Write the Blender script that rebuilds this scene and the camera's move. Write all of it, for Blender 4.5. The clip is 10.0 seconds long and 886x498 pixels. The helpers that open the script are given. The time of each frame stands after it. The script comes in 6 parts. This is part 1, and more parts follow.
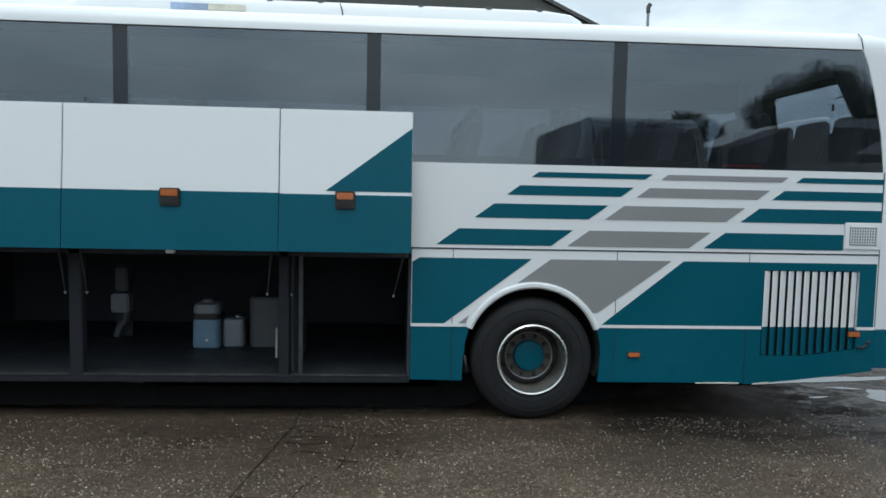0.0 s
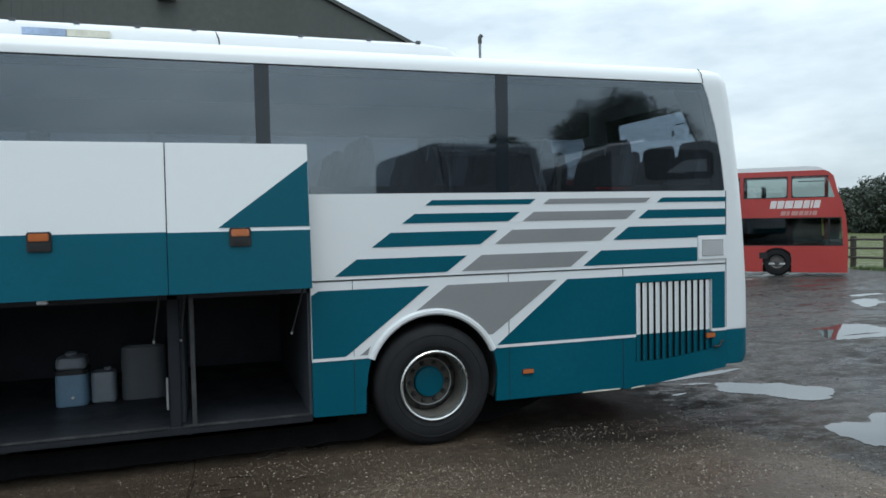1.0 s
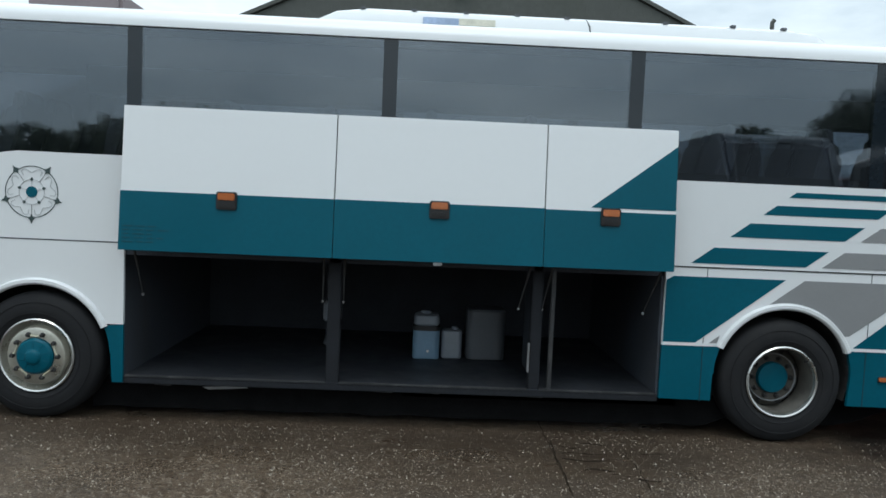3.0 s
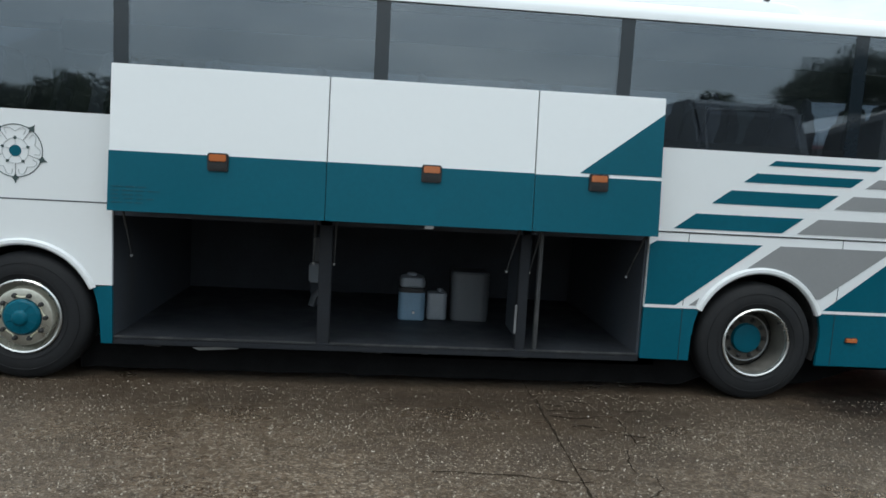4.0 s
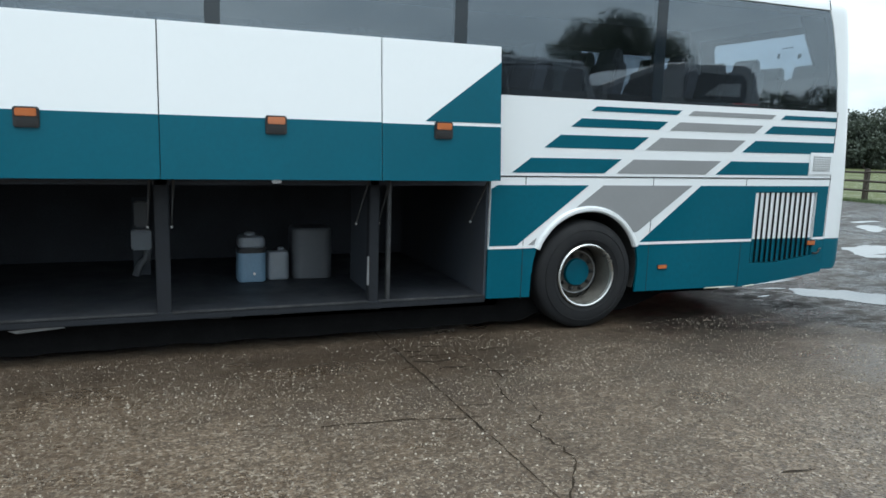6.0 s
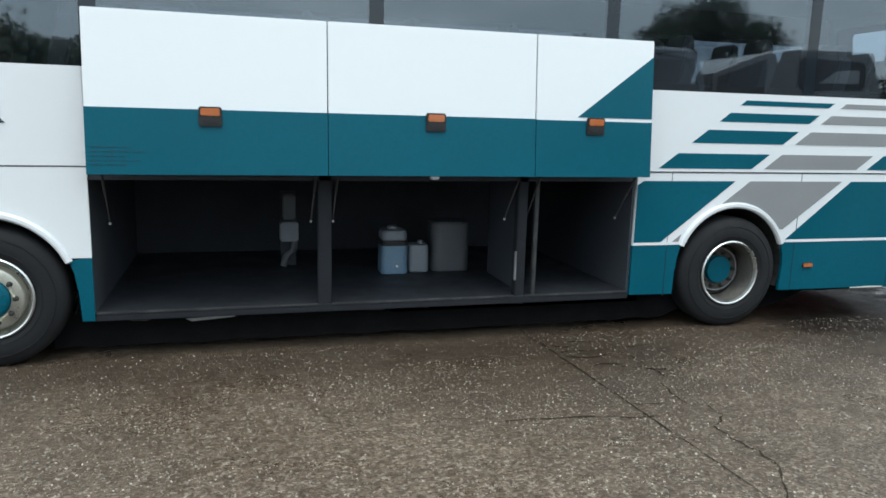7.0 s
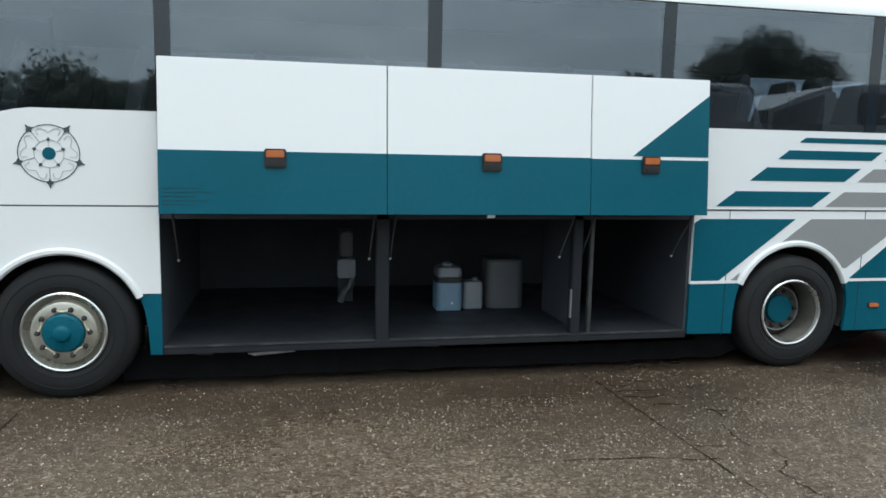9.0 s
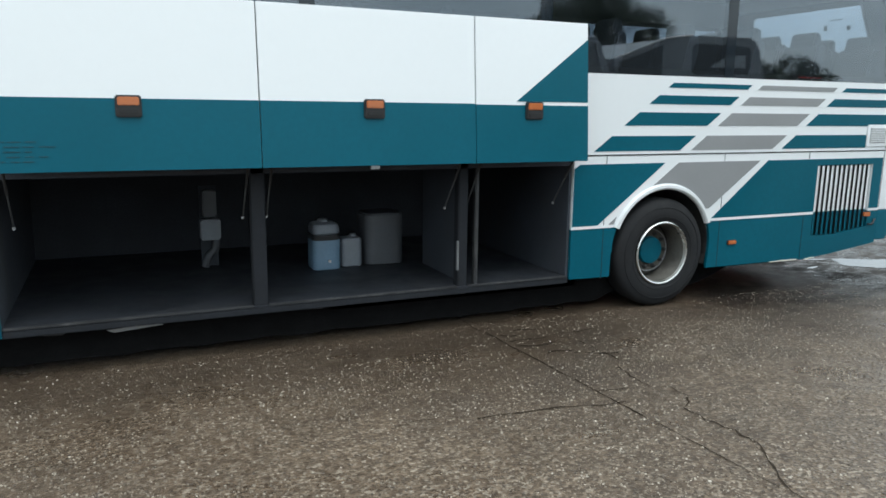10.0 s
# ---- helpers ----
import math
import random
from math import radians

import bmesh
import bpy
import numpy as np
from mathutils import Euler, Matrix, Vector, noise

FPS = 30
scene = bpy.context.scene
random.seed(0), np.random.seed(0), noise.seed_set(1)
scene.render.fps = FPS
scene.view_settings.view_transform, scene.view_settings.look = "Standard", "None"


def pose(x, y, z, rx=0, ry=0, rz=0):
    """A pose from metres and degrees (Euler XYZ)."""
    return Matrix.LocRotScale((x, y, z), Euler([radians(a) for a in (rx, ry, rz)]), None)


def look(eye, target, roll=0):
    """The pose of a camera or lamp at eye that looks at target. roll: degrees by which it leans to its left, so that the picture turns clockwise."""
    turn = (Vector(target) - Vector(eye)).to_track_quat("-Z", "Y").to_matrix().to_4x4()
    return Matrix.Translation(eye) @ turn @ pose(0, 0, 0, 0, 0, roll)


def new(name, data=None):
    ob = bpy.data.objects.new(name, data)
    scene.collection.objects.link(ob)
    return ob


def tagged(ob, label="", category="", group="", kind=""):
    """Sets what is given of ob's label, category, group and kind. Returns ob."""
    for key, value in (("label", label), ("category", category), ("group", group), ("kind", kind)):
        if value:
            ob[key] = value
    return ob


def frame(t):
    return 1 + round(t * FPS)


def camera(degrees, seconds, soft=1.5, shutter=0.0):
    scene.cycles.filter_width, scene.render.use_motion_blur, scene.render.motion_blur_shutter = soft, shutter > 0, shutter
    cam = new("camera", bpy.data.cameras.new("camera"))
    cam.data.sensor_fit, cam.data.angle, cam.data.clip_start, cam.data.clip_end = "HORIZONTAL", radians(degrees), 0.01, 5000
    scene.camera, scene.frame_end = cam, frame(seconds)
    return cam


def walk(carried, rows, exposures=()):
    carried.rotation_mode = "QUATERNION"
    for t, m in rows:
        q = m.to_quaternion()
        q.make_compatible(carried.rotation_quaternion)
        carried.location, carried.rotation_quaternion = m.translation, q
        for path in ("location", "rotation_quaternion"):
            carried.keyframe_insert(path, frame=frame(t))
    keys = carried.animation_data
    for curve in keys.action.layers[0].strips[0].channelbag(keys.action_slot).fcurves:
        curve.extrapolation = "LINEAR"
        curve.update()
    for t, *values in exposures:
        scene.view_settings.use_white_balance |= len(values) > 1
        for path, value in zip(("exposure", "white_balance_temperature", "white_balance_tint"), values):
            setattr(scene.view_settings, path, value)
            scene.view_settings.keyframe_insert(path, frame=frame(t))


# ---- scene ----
cam = camera(62.5, 10.0, soft=1.6)
PATH = [
    (0, (0.057, -0.035, 1.531), (0.188, 1.955, 1.377), 1.2),
    (0.2, (-0.087, -0.067, 1.529), (0.168, 1.912, 1.385), 1.67),
    (0.5, (-0.235, -0.024, 1.49), (0.201, 1.921, 1.33), -1.3),
    (0.7, (-0.397, 0.014, 1.561), (0.117, 1.94, 1.4), -2.57),
    (1, (-0.571, 0.065, 1.579), (0.042, 1.967, 1.49), -1.1),
    (1.2, (-0.719, -0.027, 1.589), (-0.049, 1.857, 1.52), -0.56),
    (1.5, (-0.962, -0.074, 1.583), (-0.275, 1.802, 1.501), -1.63),
    (1.7, (-1.037, -0.105, 1.519), (-0.424, 1.795, 1.405), -0.67),
    (2, (-1.198, -0.02, 1.515), (-0.719, 1.915, 1.356), -1.3),
    (2.2, (-1.301, 0.03, 1.512), (-0.943, 1.99, 1.334), -2.6),
    (2.5, (-1.517, 0.081, 1.548), (-1.32, 2.067, 1.426), -1.5),
    (2.7, (-1.639, 0.077, 1.527), (-1.507, 2.069, 1.405), 0.5),
    (3.8, (-2.124, -0.045, 1.565), (-2.105, 1.945, 1.362), 3.9),
    (4, (-2.054, -0.022, 1.543), (-1.882, 1.957, 1.31), 3.2),
    (4.2, (-2.033, -0.022, 1.56), (-1.793, 1.938, 1.242), 0.3),
    (4.5, (-1.988, 0.022, 1.527), (-1.568, 1.936, 1.13), 0.9),
    (4.7, (-1.974, -0.006, 1.509), (-1.518, 1.898, 1.098), 1.34),
    (5, (-2.155, -0.003, 1.504), (-1.643, 1.879, 1.063), 0.9),
    (5.2, (-2.202, -0.051, 1.454), (-1.645, 1.821, 1.021), 1.4),
    (6.3, (-2.671, 0.196, 1.443), (-1.926, 2.03, 1.157), 1.8),
    (6.5, (-2.792, 0.221, 1.484), (-2.072, 2.067, 1.212), 2.7),
    (6.7, (-2.944, 0.215, 1.437), (-2.21, 2.058, 1.185), 1.88),
    (7, (-3.136, 0.266, 1.499), (-2.6, 2.16, 1.143), 1.6),
    (7.2, (-3.157, 0.24, 1.458), (-2.744, 2.163, 1.1), 1.98),
    (7.5, (-3.143, 0.246, 1.49), (-2.795, 2.181, 1.123), 2.3),
    (7.7, (-3.155, 0.231, 1.545), (-2.826, 2.165, 1.156), 2.56),
    (8, (-3.154, 0.233, 1.52), (-2.792, 2.177, 1.218), 2.1),
    (8.2, (-3.189, 0.218, 1.583), (-2.799, 2.156, 1.281), 1.25),
    (8.5, (-3.189, 0.225, 1.541), (-2.815, 2.171, 1.269), 0.9),
    (8.7, (-3.21, 0.218, 1.579), (-2.823, 2.159, 1.294), 1.29),
    (9, (-3.209, 0.212, 1.525), (-2.801, 2.153, 1.262), 1.2),
    (9.2, (-3.273, 0.249, 1.538), (-2.775, 2.155, 1.193), 0.92),
    (9.5, (-3.293, 0.308, 1.522), (-2.706, 2.185, 1.156), 1.3),
    (9.7, (-3.384, 0.452, 1.524), (-2.681, 2.291, 1.17), 1.76),
    (10, (-3.409, 0.601, 1.467), (-2.607, 2.394, 1.088), 0.7),
]
walk(cam, [(t, look(eye, target, roll)) for t, eye, target, roll in PATH],
     exposures=[(0.0, 0.32, 6310, 8.5), (0.2, 0.44, 6310, 8.5), (0.5, 0.22, 6250, 8.5), (1.0, 0.32, 6260, 8.5), (1.2, 0.16, 6250, 8.5), (1.5, 0.04, 6250, 8.5),
                (2.0, 0.34, 6290, 8.5), (2.2, 0.42, 6300, 8.5), (2.5, 0.32, 6290, 8.5), (3.8, 0.46, 6410, 8.5), (4.0, 0.52, 6430, 8.5), (4.2, 0.55, 6440, 8.5),
                (4.5, 0.97, 6470, 8.5), (5.2, 1.12, 6460, 8.5), (6.3, 0.79, 6270, 7.5), (6.5, 0.80, 6270, 7.5), (7.0, 0.93, 6340, 8.2), (7.5, 1.05, 6460, 8.5),
                (9.0, 0.82, 6490, 8.5), (9.5, 1.00, 6480, 8.5), (10.0, 0.91, 6470, 8.5)])

# ---- light ----
SKY_POWER = 1.0
world = bpy.data.worlds.new("overcast_sky")
scene.world = world
world.use_nodes = True
wt = world.node_tree
wt.nodes.clear()


def link(tree, a, b):
    tree.links.new(a, b)


def make_world(tree):
    out = tree.nodes.new("ShaderNodeOutputWorld")
    bg = tree.nodes.new("ShaderNodeBackground")
    bg.inputs["Strength"].default_value = SKY_POWER
    sky = tree.nodes.new("ShaderNodeTexSky")
    sky.sky_type = "NISHITA"
    sky.sun_disc = False
    sky.sun_elevation, sky.sun_rotation = radians(64), radians(192)
    dim = tree.nodes.new("ShaderNodeVectorMath")
    dim.operation = "SCALE"
    dim.inputs["Scale"].default_value = 0.10
    link(tree, sky.outputs["Color"], dim.inputs[0])
    tc = tree.nodes.new("ShaderNodeTexCoord")
    sep = tree.nodes.new("ShaderNodeSeparateXYZ")
    link(tree, tc.outputs["Generated"], sep.inputs[0])
    rise = tree.nodes.new("ShaderNodeMapRange")
    rise.inputs["From Min"].default_value, rise.inputs["From Max"].default_value = 0.0, 1.0
    rise.inputs["To Min"].default_value, rise.inputs["To Max"].default_value = 0.72, 1.75
    link(tree, sep.outputs["Z"], rise.inputs["Value"])
    mp = tree.nodes.new("ShaderNodeMapping")
    mp.inputs["Scale"].default_value = (1.6, 1.6, 5.0)
    link(tree, tc.outputs["Generated"], mp.inputs["Vector"])
    cloud = tree.nodes.new("ShaderNodeTexNoise")
    cloud.inputs["Scale"].default_value, cloud.inputs["Detail"].default_value = 2.2, 7.0
    cloud.inputs["Roughness"].default_value = 0.55
    link(tree, mp.outputs["Vector"], cloud.inputs["Vector"])
    ramp = tree.nodes.new("ShaderNodeValToRGB")
    ramp.color_ramp.elements[0].position, ramp.color_ramp.elements[1].position = 0.36, 0.66
    ramp.color_ramp.elements[0].color = (0.60, 0.70, 0.76, 1)
    ramp.color_ramp.elements[1].color = (0.95, 1.05, 1.09, 1)
    link(tree, cloud.outputs["Fac"], ramp.inputs["Fac"])
    lit = tree.nodes.new("ShaderNodeVectorMath")
    lit.operation = "SCALE"
    link(tree, ramp.outputs["Color"], lit.inputs[0])
    link(tree, rise.outputs["Result"], lit.inputs["Scale"])
    mix = tree.nodes.new("ShaderNodeMix")
    mix.data_type = "RGBA"
    mix.inputs["Factor"].default_value = 0.9
    link(tree, dim.outputs["Vector"], mix.inputs["A"])
    link(tree, lit.outputs["Vector"], mix.inputs["B"])
    link(tree, mix.outputs["Result"], bg.inputs["Color"])
    link(tree, bg.outputs["Background"], out.inputs["Surface"])


make_world(wt)
sun_data = bpy.data.lights.new("sun", "SUN")
sun_data.energy, sun_data.angle, sun_data.color = 0.65, radians(30), (1.0, 0.98, 0.95)
sun = new("sun", sun_data)
sun.matrix_world = look((-3, -14, 32), (0, 0, 0))

# ---- materials ----


class Nodes:
    """A small wrapper for building a principled material."""

    def __init__(self, name):
        self.mat = bpy.data.materials.new(name)
        self.mat.use_nodes = True
        self.tree = self.mat.node_tree
        self.bsdf = self.tree.nodes["Principled BSDF"]
        self.out = self.tree.nodes["Material Output"]
        self.pos = self.tree.nodes.new("ShaderNodeTexCoord").outputs["Object"]

    def add(self, kind, **values):
        node = self.tree.nodes.new(kind)
        for key, value in values.items():
            node.inputs[key.replace("_", " ")].default_value = value
        return node

    def link(self, a, b):
        self.tree.links.new(a, b)

    def noise(self, scale, detail=4.0, rough=0.55, stretch=None):
        node = self.add("ShaderNodeTexNoise", Scale=scale, Detail=detail, Roughness=rough)
        if stretch:
            mp = self.add("ShaderNodeMapping")
            mp.inputs["Scale"].default_value = stretch
            self.link(self.pos, mp.inputs["Vector"])
            self.link(mp.outputs["Vector"], node.inputs["Vector"])
        else:
            self.link(self.pos, node.inputs["Vector"])
        return node.outputs["Fac"]

    def ramp(self, fac, stops):
        node = self.tree.nodes.new("ShaderNodeValToRGB")
        el = node.color_ramp.elements
        while len(el) < len(stops):
            el.new(0.5)
        for e, (p, c) in zip(el, stops):
            e.position, e.color = p, (*c, 1)
        self.link(fac, node.inputs["Fac"])
        return node.outputs["Color"]

    def mix(self, fac, a, b, mode="MIX"):
        node = self.tree.nodes.new("ShaderNodeMix")
        node.data_type, node.blend_type = "RGBA", mode
        for slot, value in (("Factor", fac), ("A", a), ("B", b)):
            if isinstance(value, (int, float)):
                node.inputs[slot].default_value = value
            elif isinstance(value, tuple):
                node.inputs[slot].default_value = (*value, 1)
            else:
                self.link(value, node.inputs[slot])
        return node.outputs["Result"]

    def span(self, fac, lo, hi, a=0.0, b=1.0):
        node = self.add("ShaderNodeMapRange")
        for key, value in (("From Min", lo), ("From Max", hi), ("To Min", a), ("To Max", b)):
            node.inputs[key].default_value = value
        self.link(fac, node.inputs["Value"])
        return node.outputs["Result"]

    def bump(self, height, strength, distance):
        node = self.add("ShaderNodeBump", Strength=strength, Distance=distance)
        self.link(height, node.inputs["Height"])
        self.link(node.outputs["Normal"], self.bsdf.inputs["Normal"])


def tint(c, k):
    return tuple(min(1.0, v * k) for v in c)


def surface(name, col, rough=0.5, metal=0.0, var=0.15, big=1.5, fine=40.0, bump=0.1, depth=0.002, dirt=None, coat=0.0, rvar=0.12, spec=0.5):
    """Two scales of variation in colour, roughness and relief; dirt: colour and amount of large stains."""
    n = Nodes(name)
    large, small = n.noise(big, 5), n.noise(fine, 3)
    base = n.ramp(large, [(0.3, tint(col, 1 - var)), (0.7, tint(col, 1 + var))])
    base = n.mix(n.span(small, 0.35, 0.7, 0.0, 0.5), base, tint(col, 1 - 1.6 * var))
    if dirt:
        stain = n.span(n.noise(big * 0.9, 8, 0.68, (1, 1, 0.45)), 0.5, 0.8, 0.0, dirt[1])
        base = n.mix(stain, base, dirt[0])
    n.link(base, n.bsdf.inputs["Base Color"])
    n.link(n.span(large, 0.3, 0.7, max(0.02, rough - rvar), min(1, rough + rvar)), n.bsdf.inputs["Roughness"])
    n.bsdf.inputs["Metallic"].default_value = metal
    n.bsdf.inputs["Coat Weight"].default_value = coat
    n.bsdf.inputs["Specular IOR Level"].default_value = spec
    n.bsdf.inputs["Coat Roughness"].default_value = 0.08
    n.bump(small, bump, depth)
    return n.mat


def glass(name, colour, gloss):
    """Tinted sheet glass: each face passes tinted light and mirrors the rest, more so at a glancing angle."""
    n = Nodes(name)
    n.tree.nodes.remove(n.bsdf)
    clear = n.add("ShaderNodeBsdfTransparent")
    clear.inputs["Color"].default_value = (*colour, 1)
    shine = n.add("ShaderNodeBsdfGlossy")
    shine.inputs["Roughness"].default_value = 0.021
    shine.inputs["Color"].default_value = (0.86, 0.94, 1.0, 1)
    facing = n.add("ShaderNodeLayerWeight", Blend=0.5)
    power = n.add("ShaderNodeMath")
    power.operation = "POWER"
    power.inputs[1].default_value = 5.0
    n.link(facing.outputs["Facing"], power.inputs[0])
    amount = n.span(power.outputs[0], 0.0, 1.0, gloss, 1.0)
    wave = n.add("ShaderNodeBump", Strength=0.05, Distance=0.01)
    n.link(n.noise(1.7, 2), wave.inputs["Height"])
    n.link(wave.outputs["Normal"], shine.inputs["Normal"])
    mixer = n.add("ShaderNodeMixShader")
    n.link(amount, mixer.inputs["Fac"])
    n.link(clear.outputs["BSDF"], mixer.inputs[1])
    n.link(shine.outputs["BSDF"], mixer.inputs[2])
    n.link(mixer.outputs["Shader"], n.out.inputs["Surface"])
    return n.mat


GRIME = (0.16, 0.14, 0.12)
WHITE = surface("white_coach_paint", (0.695, 0.714, 0.724), 0.32, var=0.012, big=0.6, fine=18, bump=0.02, coat=0.3, rvar=0.03)
TEAL = surface("teal_coach_paint", (0.001, 0.083, 0.122), 0.40, var=0.10, big=0.9, fine=25, bump=0.03, dirt=((0.008, 0.068, 0.084), 0.15), spec=0.17)
FAINT = surface("faint_grey_ink", (0.42, 0.44, 0.45), 0.4, var=0.05, fine=30, bump=0.02)
GREY = surface("grey_livery_vinyl", (0.23, 0.235, 0.24), 0.4, var=0.04, fine=30, bump=0.03, dirt=(GRIME, 0.15))
GAP = surface("black_joint_rubber", (0.012, 0.012, 0.013), 0.7, bump=0.1)
TYRE = surface("tyre_rubber", (0.0115, 0.0122, 0.0138), 0.8, var=0.3, big=5, fine=90, bump=0.25, dirt=((0.03, 0.029, 0.027), 0.45), spec=0.3)
STEEL = surface("polished_wheel_rim", (0.62, 0.62, 0.60), 0.30, 1.0, var=0.12, big=6, fine=80, bump=0.06, dirt=((0.16, 0.14, 0.11), 0.15))
DISC = surface("dirty_wheel_disc", (0.085, 0.080, 0.070), 0.5, 0.35, var=0.25, big=7, fine=70, bump=0.2, dirt=((0.07, 0.06, 0.05), 0.7))
BARREL = surface("grimy_rim_barrel", (0.20, 0.19, 0.17), 0.5, 0.6, var=0.25, big=7, fine=70, bump=0.15, dirt=((0.07, 0.06, 0.05), 0.5))
FDISC = surface("pale_wheel_disc", (0.46, 0.45, 0.39), 0.35, 0.8, var=0.15, big=7, fine=70, bump=0.15, dirt=((0.2, 0.18, 0.14), 0.45))
BRASS = surface("pale_nut_guard", (0.56, 0.55, 0.42), 0.5, 0.1, var=0.2, big=12, fine=90)
SEAMLINE = surface("dull_panel_joint", (0.010, 0.030, 0.040), 0.6, var=0.2, big=5, bump=0.05)
BLACK = surface("black_plastic", (0.015, 0.015, 0.016), 0.5, bump=0.15)
PILLAR = surface("dark_window_pillar", (0.010, 0.0155, 0.021), 0.06, var=0.06, big=3, bump=0.0, rvar=0.02, spec=0.52)
BAY = surface("dark_bay_lining", (0.050, 0.057, 0.070), 0.8, var=0.25, big=2.5, fine=90, bump=0.3, dirt=((0.05, 0.048, 0.046), 0.6), spec=0.25)
# darker copy of the bay lining, for the shade at the bay's back
SHADED_BACK = surface("shaded_back_panel", (0.038, 0.042, 0.050), 0.8, var=0.25, big=3, fine=60, bump=0.2, spec=0.2)
# near-black that stands for the shade beneath the coach
UNDERSHADE = surface("black_underside_shade", (0.009, 0.009, 0.0095), 0.95, var=0.3, big=6, bump=0.4, spec=0.05)
POST = surface("black_bay_post", (0.017, 0.019, 0.023), 0.75, var=0.2, big=5, bump=0.2, dirt=((0.026, 0.026, 0.026), 0.5), spec=0.2)
BAYFLOOR = surface("worn_bay_floor", (0.025, 0.028, 0.034), 0.5, var=0.25, big=3, fine=60, bump=0.15, dirt=((0.04, 0.038, 0.036), 0.5), spec=0.22)
ALU = surface("dull_aluminium", (0.30, 0.31, 0.32), 0.42, 0.85, var=0.12, big=5, fine=60, dirt=((0.1, 0.1, 0.09), 0.5))
SILL = surface("worn_dark_sill", (0.045, 0.047, 0.050), 0.45, 0.3, var=0.3, big=5, fine=60, dirt=((0.2, 0.2, 0.2), 0.5))
CHASSIS = surface("chassis_grime", (0.026, 0.026, 0.026), 0.8, var=0.4, big=4, fine=30, bump=0.5, depth=0.01, dirt=((0.05, 0.045, 0.04), 0.6))
AMBER = surface("amber_lens", (0.42, 0.125, 0.04), 0.2, var=0.1, big=8, fine=120, coat=0.5)
REDLENS = surface("red_lens", (0.45, 0.02, 0.02), 0.2, var=0.1, big=8, fine=120, coat=0.5)
SEAT = surface("seat_moquette", (0.095, 0.100, 0.115), 0.9, var=0.25, big=12, fine=160, bump=0.3)
RACK = surface("dark_rack_lining", (0.13, 0.134, 0.142), 0.8, var=0.1, big=4)
TRIM = surface("cabin_lining", (0.58, 0.60, 0.62), 0.8, var=0.1, big=2)
HATCH = surface("dull_hatch_plastic", (0.20, 0.165, 0.17), 0.6, var=0.1, big=4)
INK = surface("dark_green_ink", (0.035, 0.06, 0.06), 0.5, var=0.1)
NOTICE = surface("dark_notice_print", (0.002, 0.045, 0.062), 0.5, var=0.2, big=30, fine=200)
COOLBOX = surface("blue_plastic", (0.145, 0.24, 0.335), 0.5, var=0.12, big=6, bump=0.1)
MILKY = surface("milky_plastic", (0.195, 0.217, 0.248), 0.45, var=0.1, big=6, bump=0.1, dirt=(GRIME, 0.2))
PALEGREY = surface("grey_plastic_box", (0.082, 0.088, 0.099), 0.55, var=0.1, big=5, dirt=(GRIME, 0.2))
RED = surface("faded_red_bus_paint", (0.42, 0.047, 0.041), 0.4, var=0.08, big=0.7, fine=12, bump=0.03, dirt=((0.27, 0.07, 0.06), 0.25), coat=0.2)
CLADDING = surface("weathered_cladding", (0.084, 0.090, 0.083), 0.85, var=0.16, big=0.7, fine=9, bump=0.3, dirt=((0.06, 0.066, 0.055), 0.6))
PALESHEET = surface("pale_view_sheet", (0.36, 0.375, 0.39), 0.5, var=0.08, big=0.8, fine=14, bump=0.1, dirt=((0.25, 0.23, 0.2), 0.4))
TIMBER = surface("dark_fence_timber", (0.055, 0.045, 0.035), 0.85, var=0.3, big=3, fine=30, bump=0.4)
BARK = surface("bark", (0.06, 0.05, 0.04), 0.9, var=0.3, big=4, fine=25, bump=0.6, depth=0.02)
YELLOW = surface("yellow_handrail", (0.75, 0.62, 0.10), 0.4, var=0.1)
LETTER = surface("white_lettering", (0.72, 0.66, 0.64), 0.5, var=0.1, big=5)
FADED = surface("faded_pink_lettering", (0.52, 0.27, 0.25), 0.5, var=0.1, big=5)
STICKB = surface("blue_sticker", (0.33, 0.42, 0.58), 0.4, var=0.2, big=9)
STICKY = surface("cream_sticker", (0.62, 0.60, 0.50), 0.4, var=0.15, big=9)
SHEET = surface("van_screen", (0.03, 0.033, 0.037), 0.05, var=0.05, big=1, fine=3, bump=0.0, coat=0.3)
HUBGREY = surface("dull_bus_hub", (0.12, 0.11, 0.105), 0.5, 0.5, var=0.25, big=6, fine=60)
NAVY = surface("dark_vehicle_paint", (0.075, 0.082, 0.092), 0.45, var=0.1, coat=0.15)
SILVER = surface("silver_vehicle_paint", (0.21, 0.215, 0.22), 0.4, 0.2, var=0.08, coat=0.3)
WINDOW = glass("tinted_coach_glass", (0.53, 0.57, 0.61), 0.126)
CLEARER = glass("bus_glass", (0.86, 0.90, 0.89), 0.05)
REARGLASS = glass("rear_window_glass", (0.84, 0.88, 0.91), 0.05)
DECKGLASS = glass("upper_deck_glass", (0.60, 0.66, 0.64), 0.06)
DARKGLASS = glass("dark_bus_glass", (0.28, 0.30, 0.33), 0.04)


def foliage(name, dark, light):
    n = Nodes(name)
    geo = n.add("ShaderNodeNewGeometry")
    col = n.ramp(geo.outputs["Random Per Island"], [(0.0, dark), (1.0, light)])
    col = n.mix(n.span(n.noise(0.6, 3), 0.35, 0.65, 0.0, 0.6), col, dark)
    n.link(col, n.bsdf.inputs["Base Color"])
    n.bsdf.inputs["Roughness"].default_value = 0.6
    return n.mat


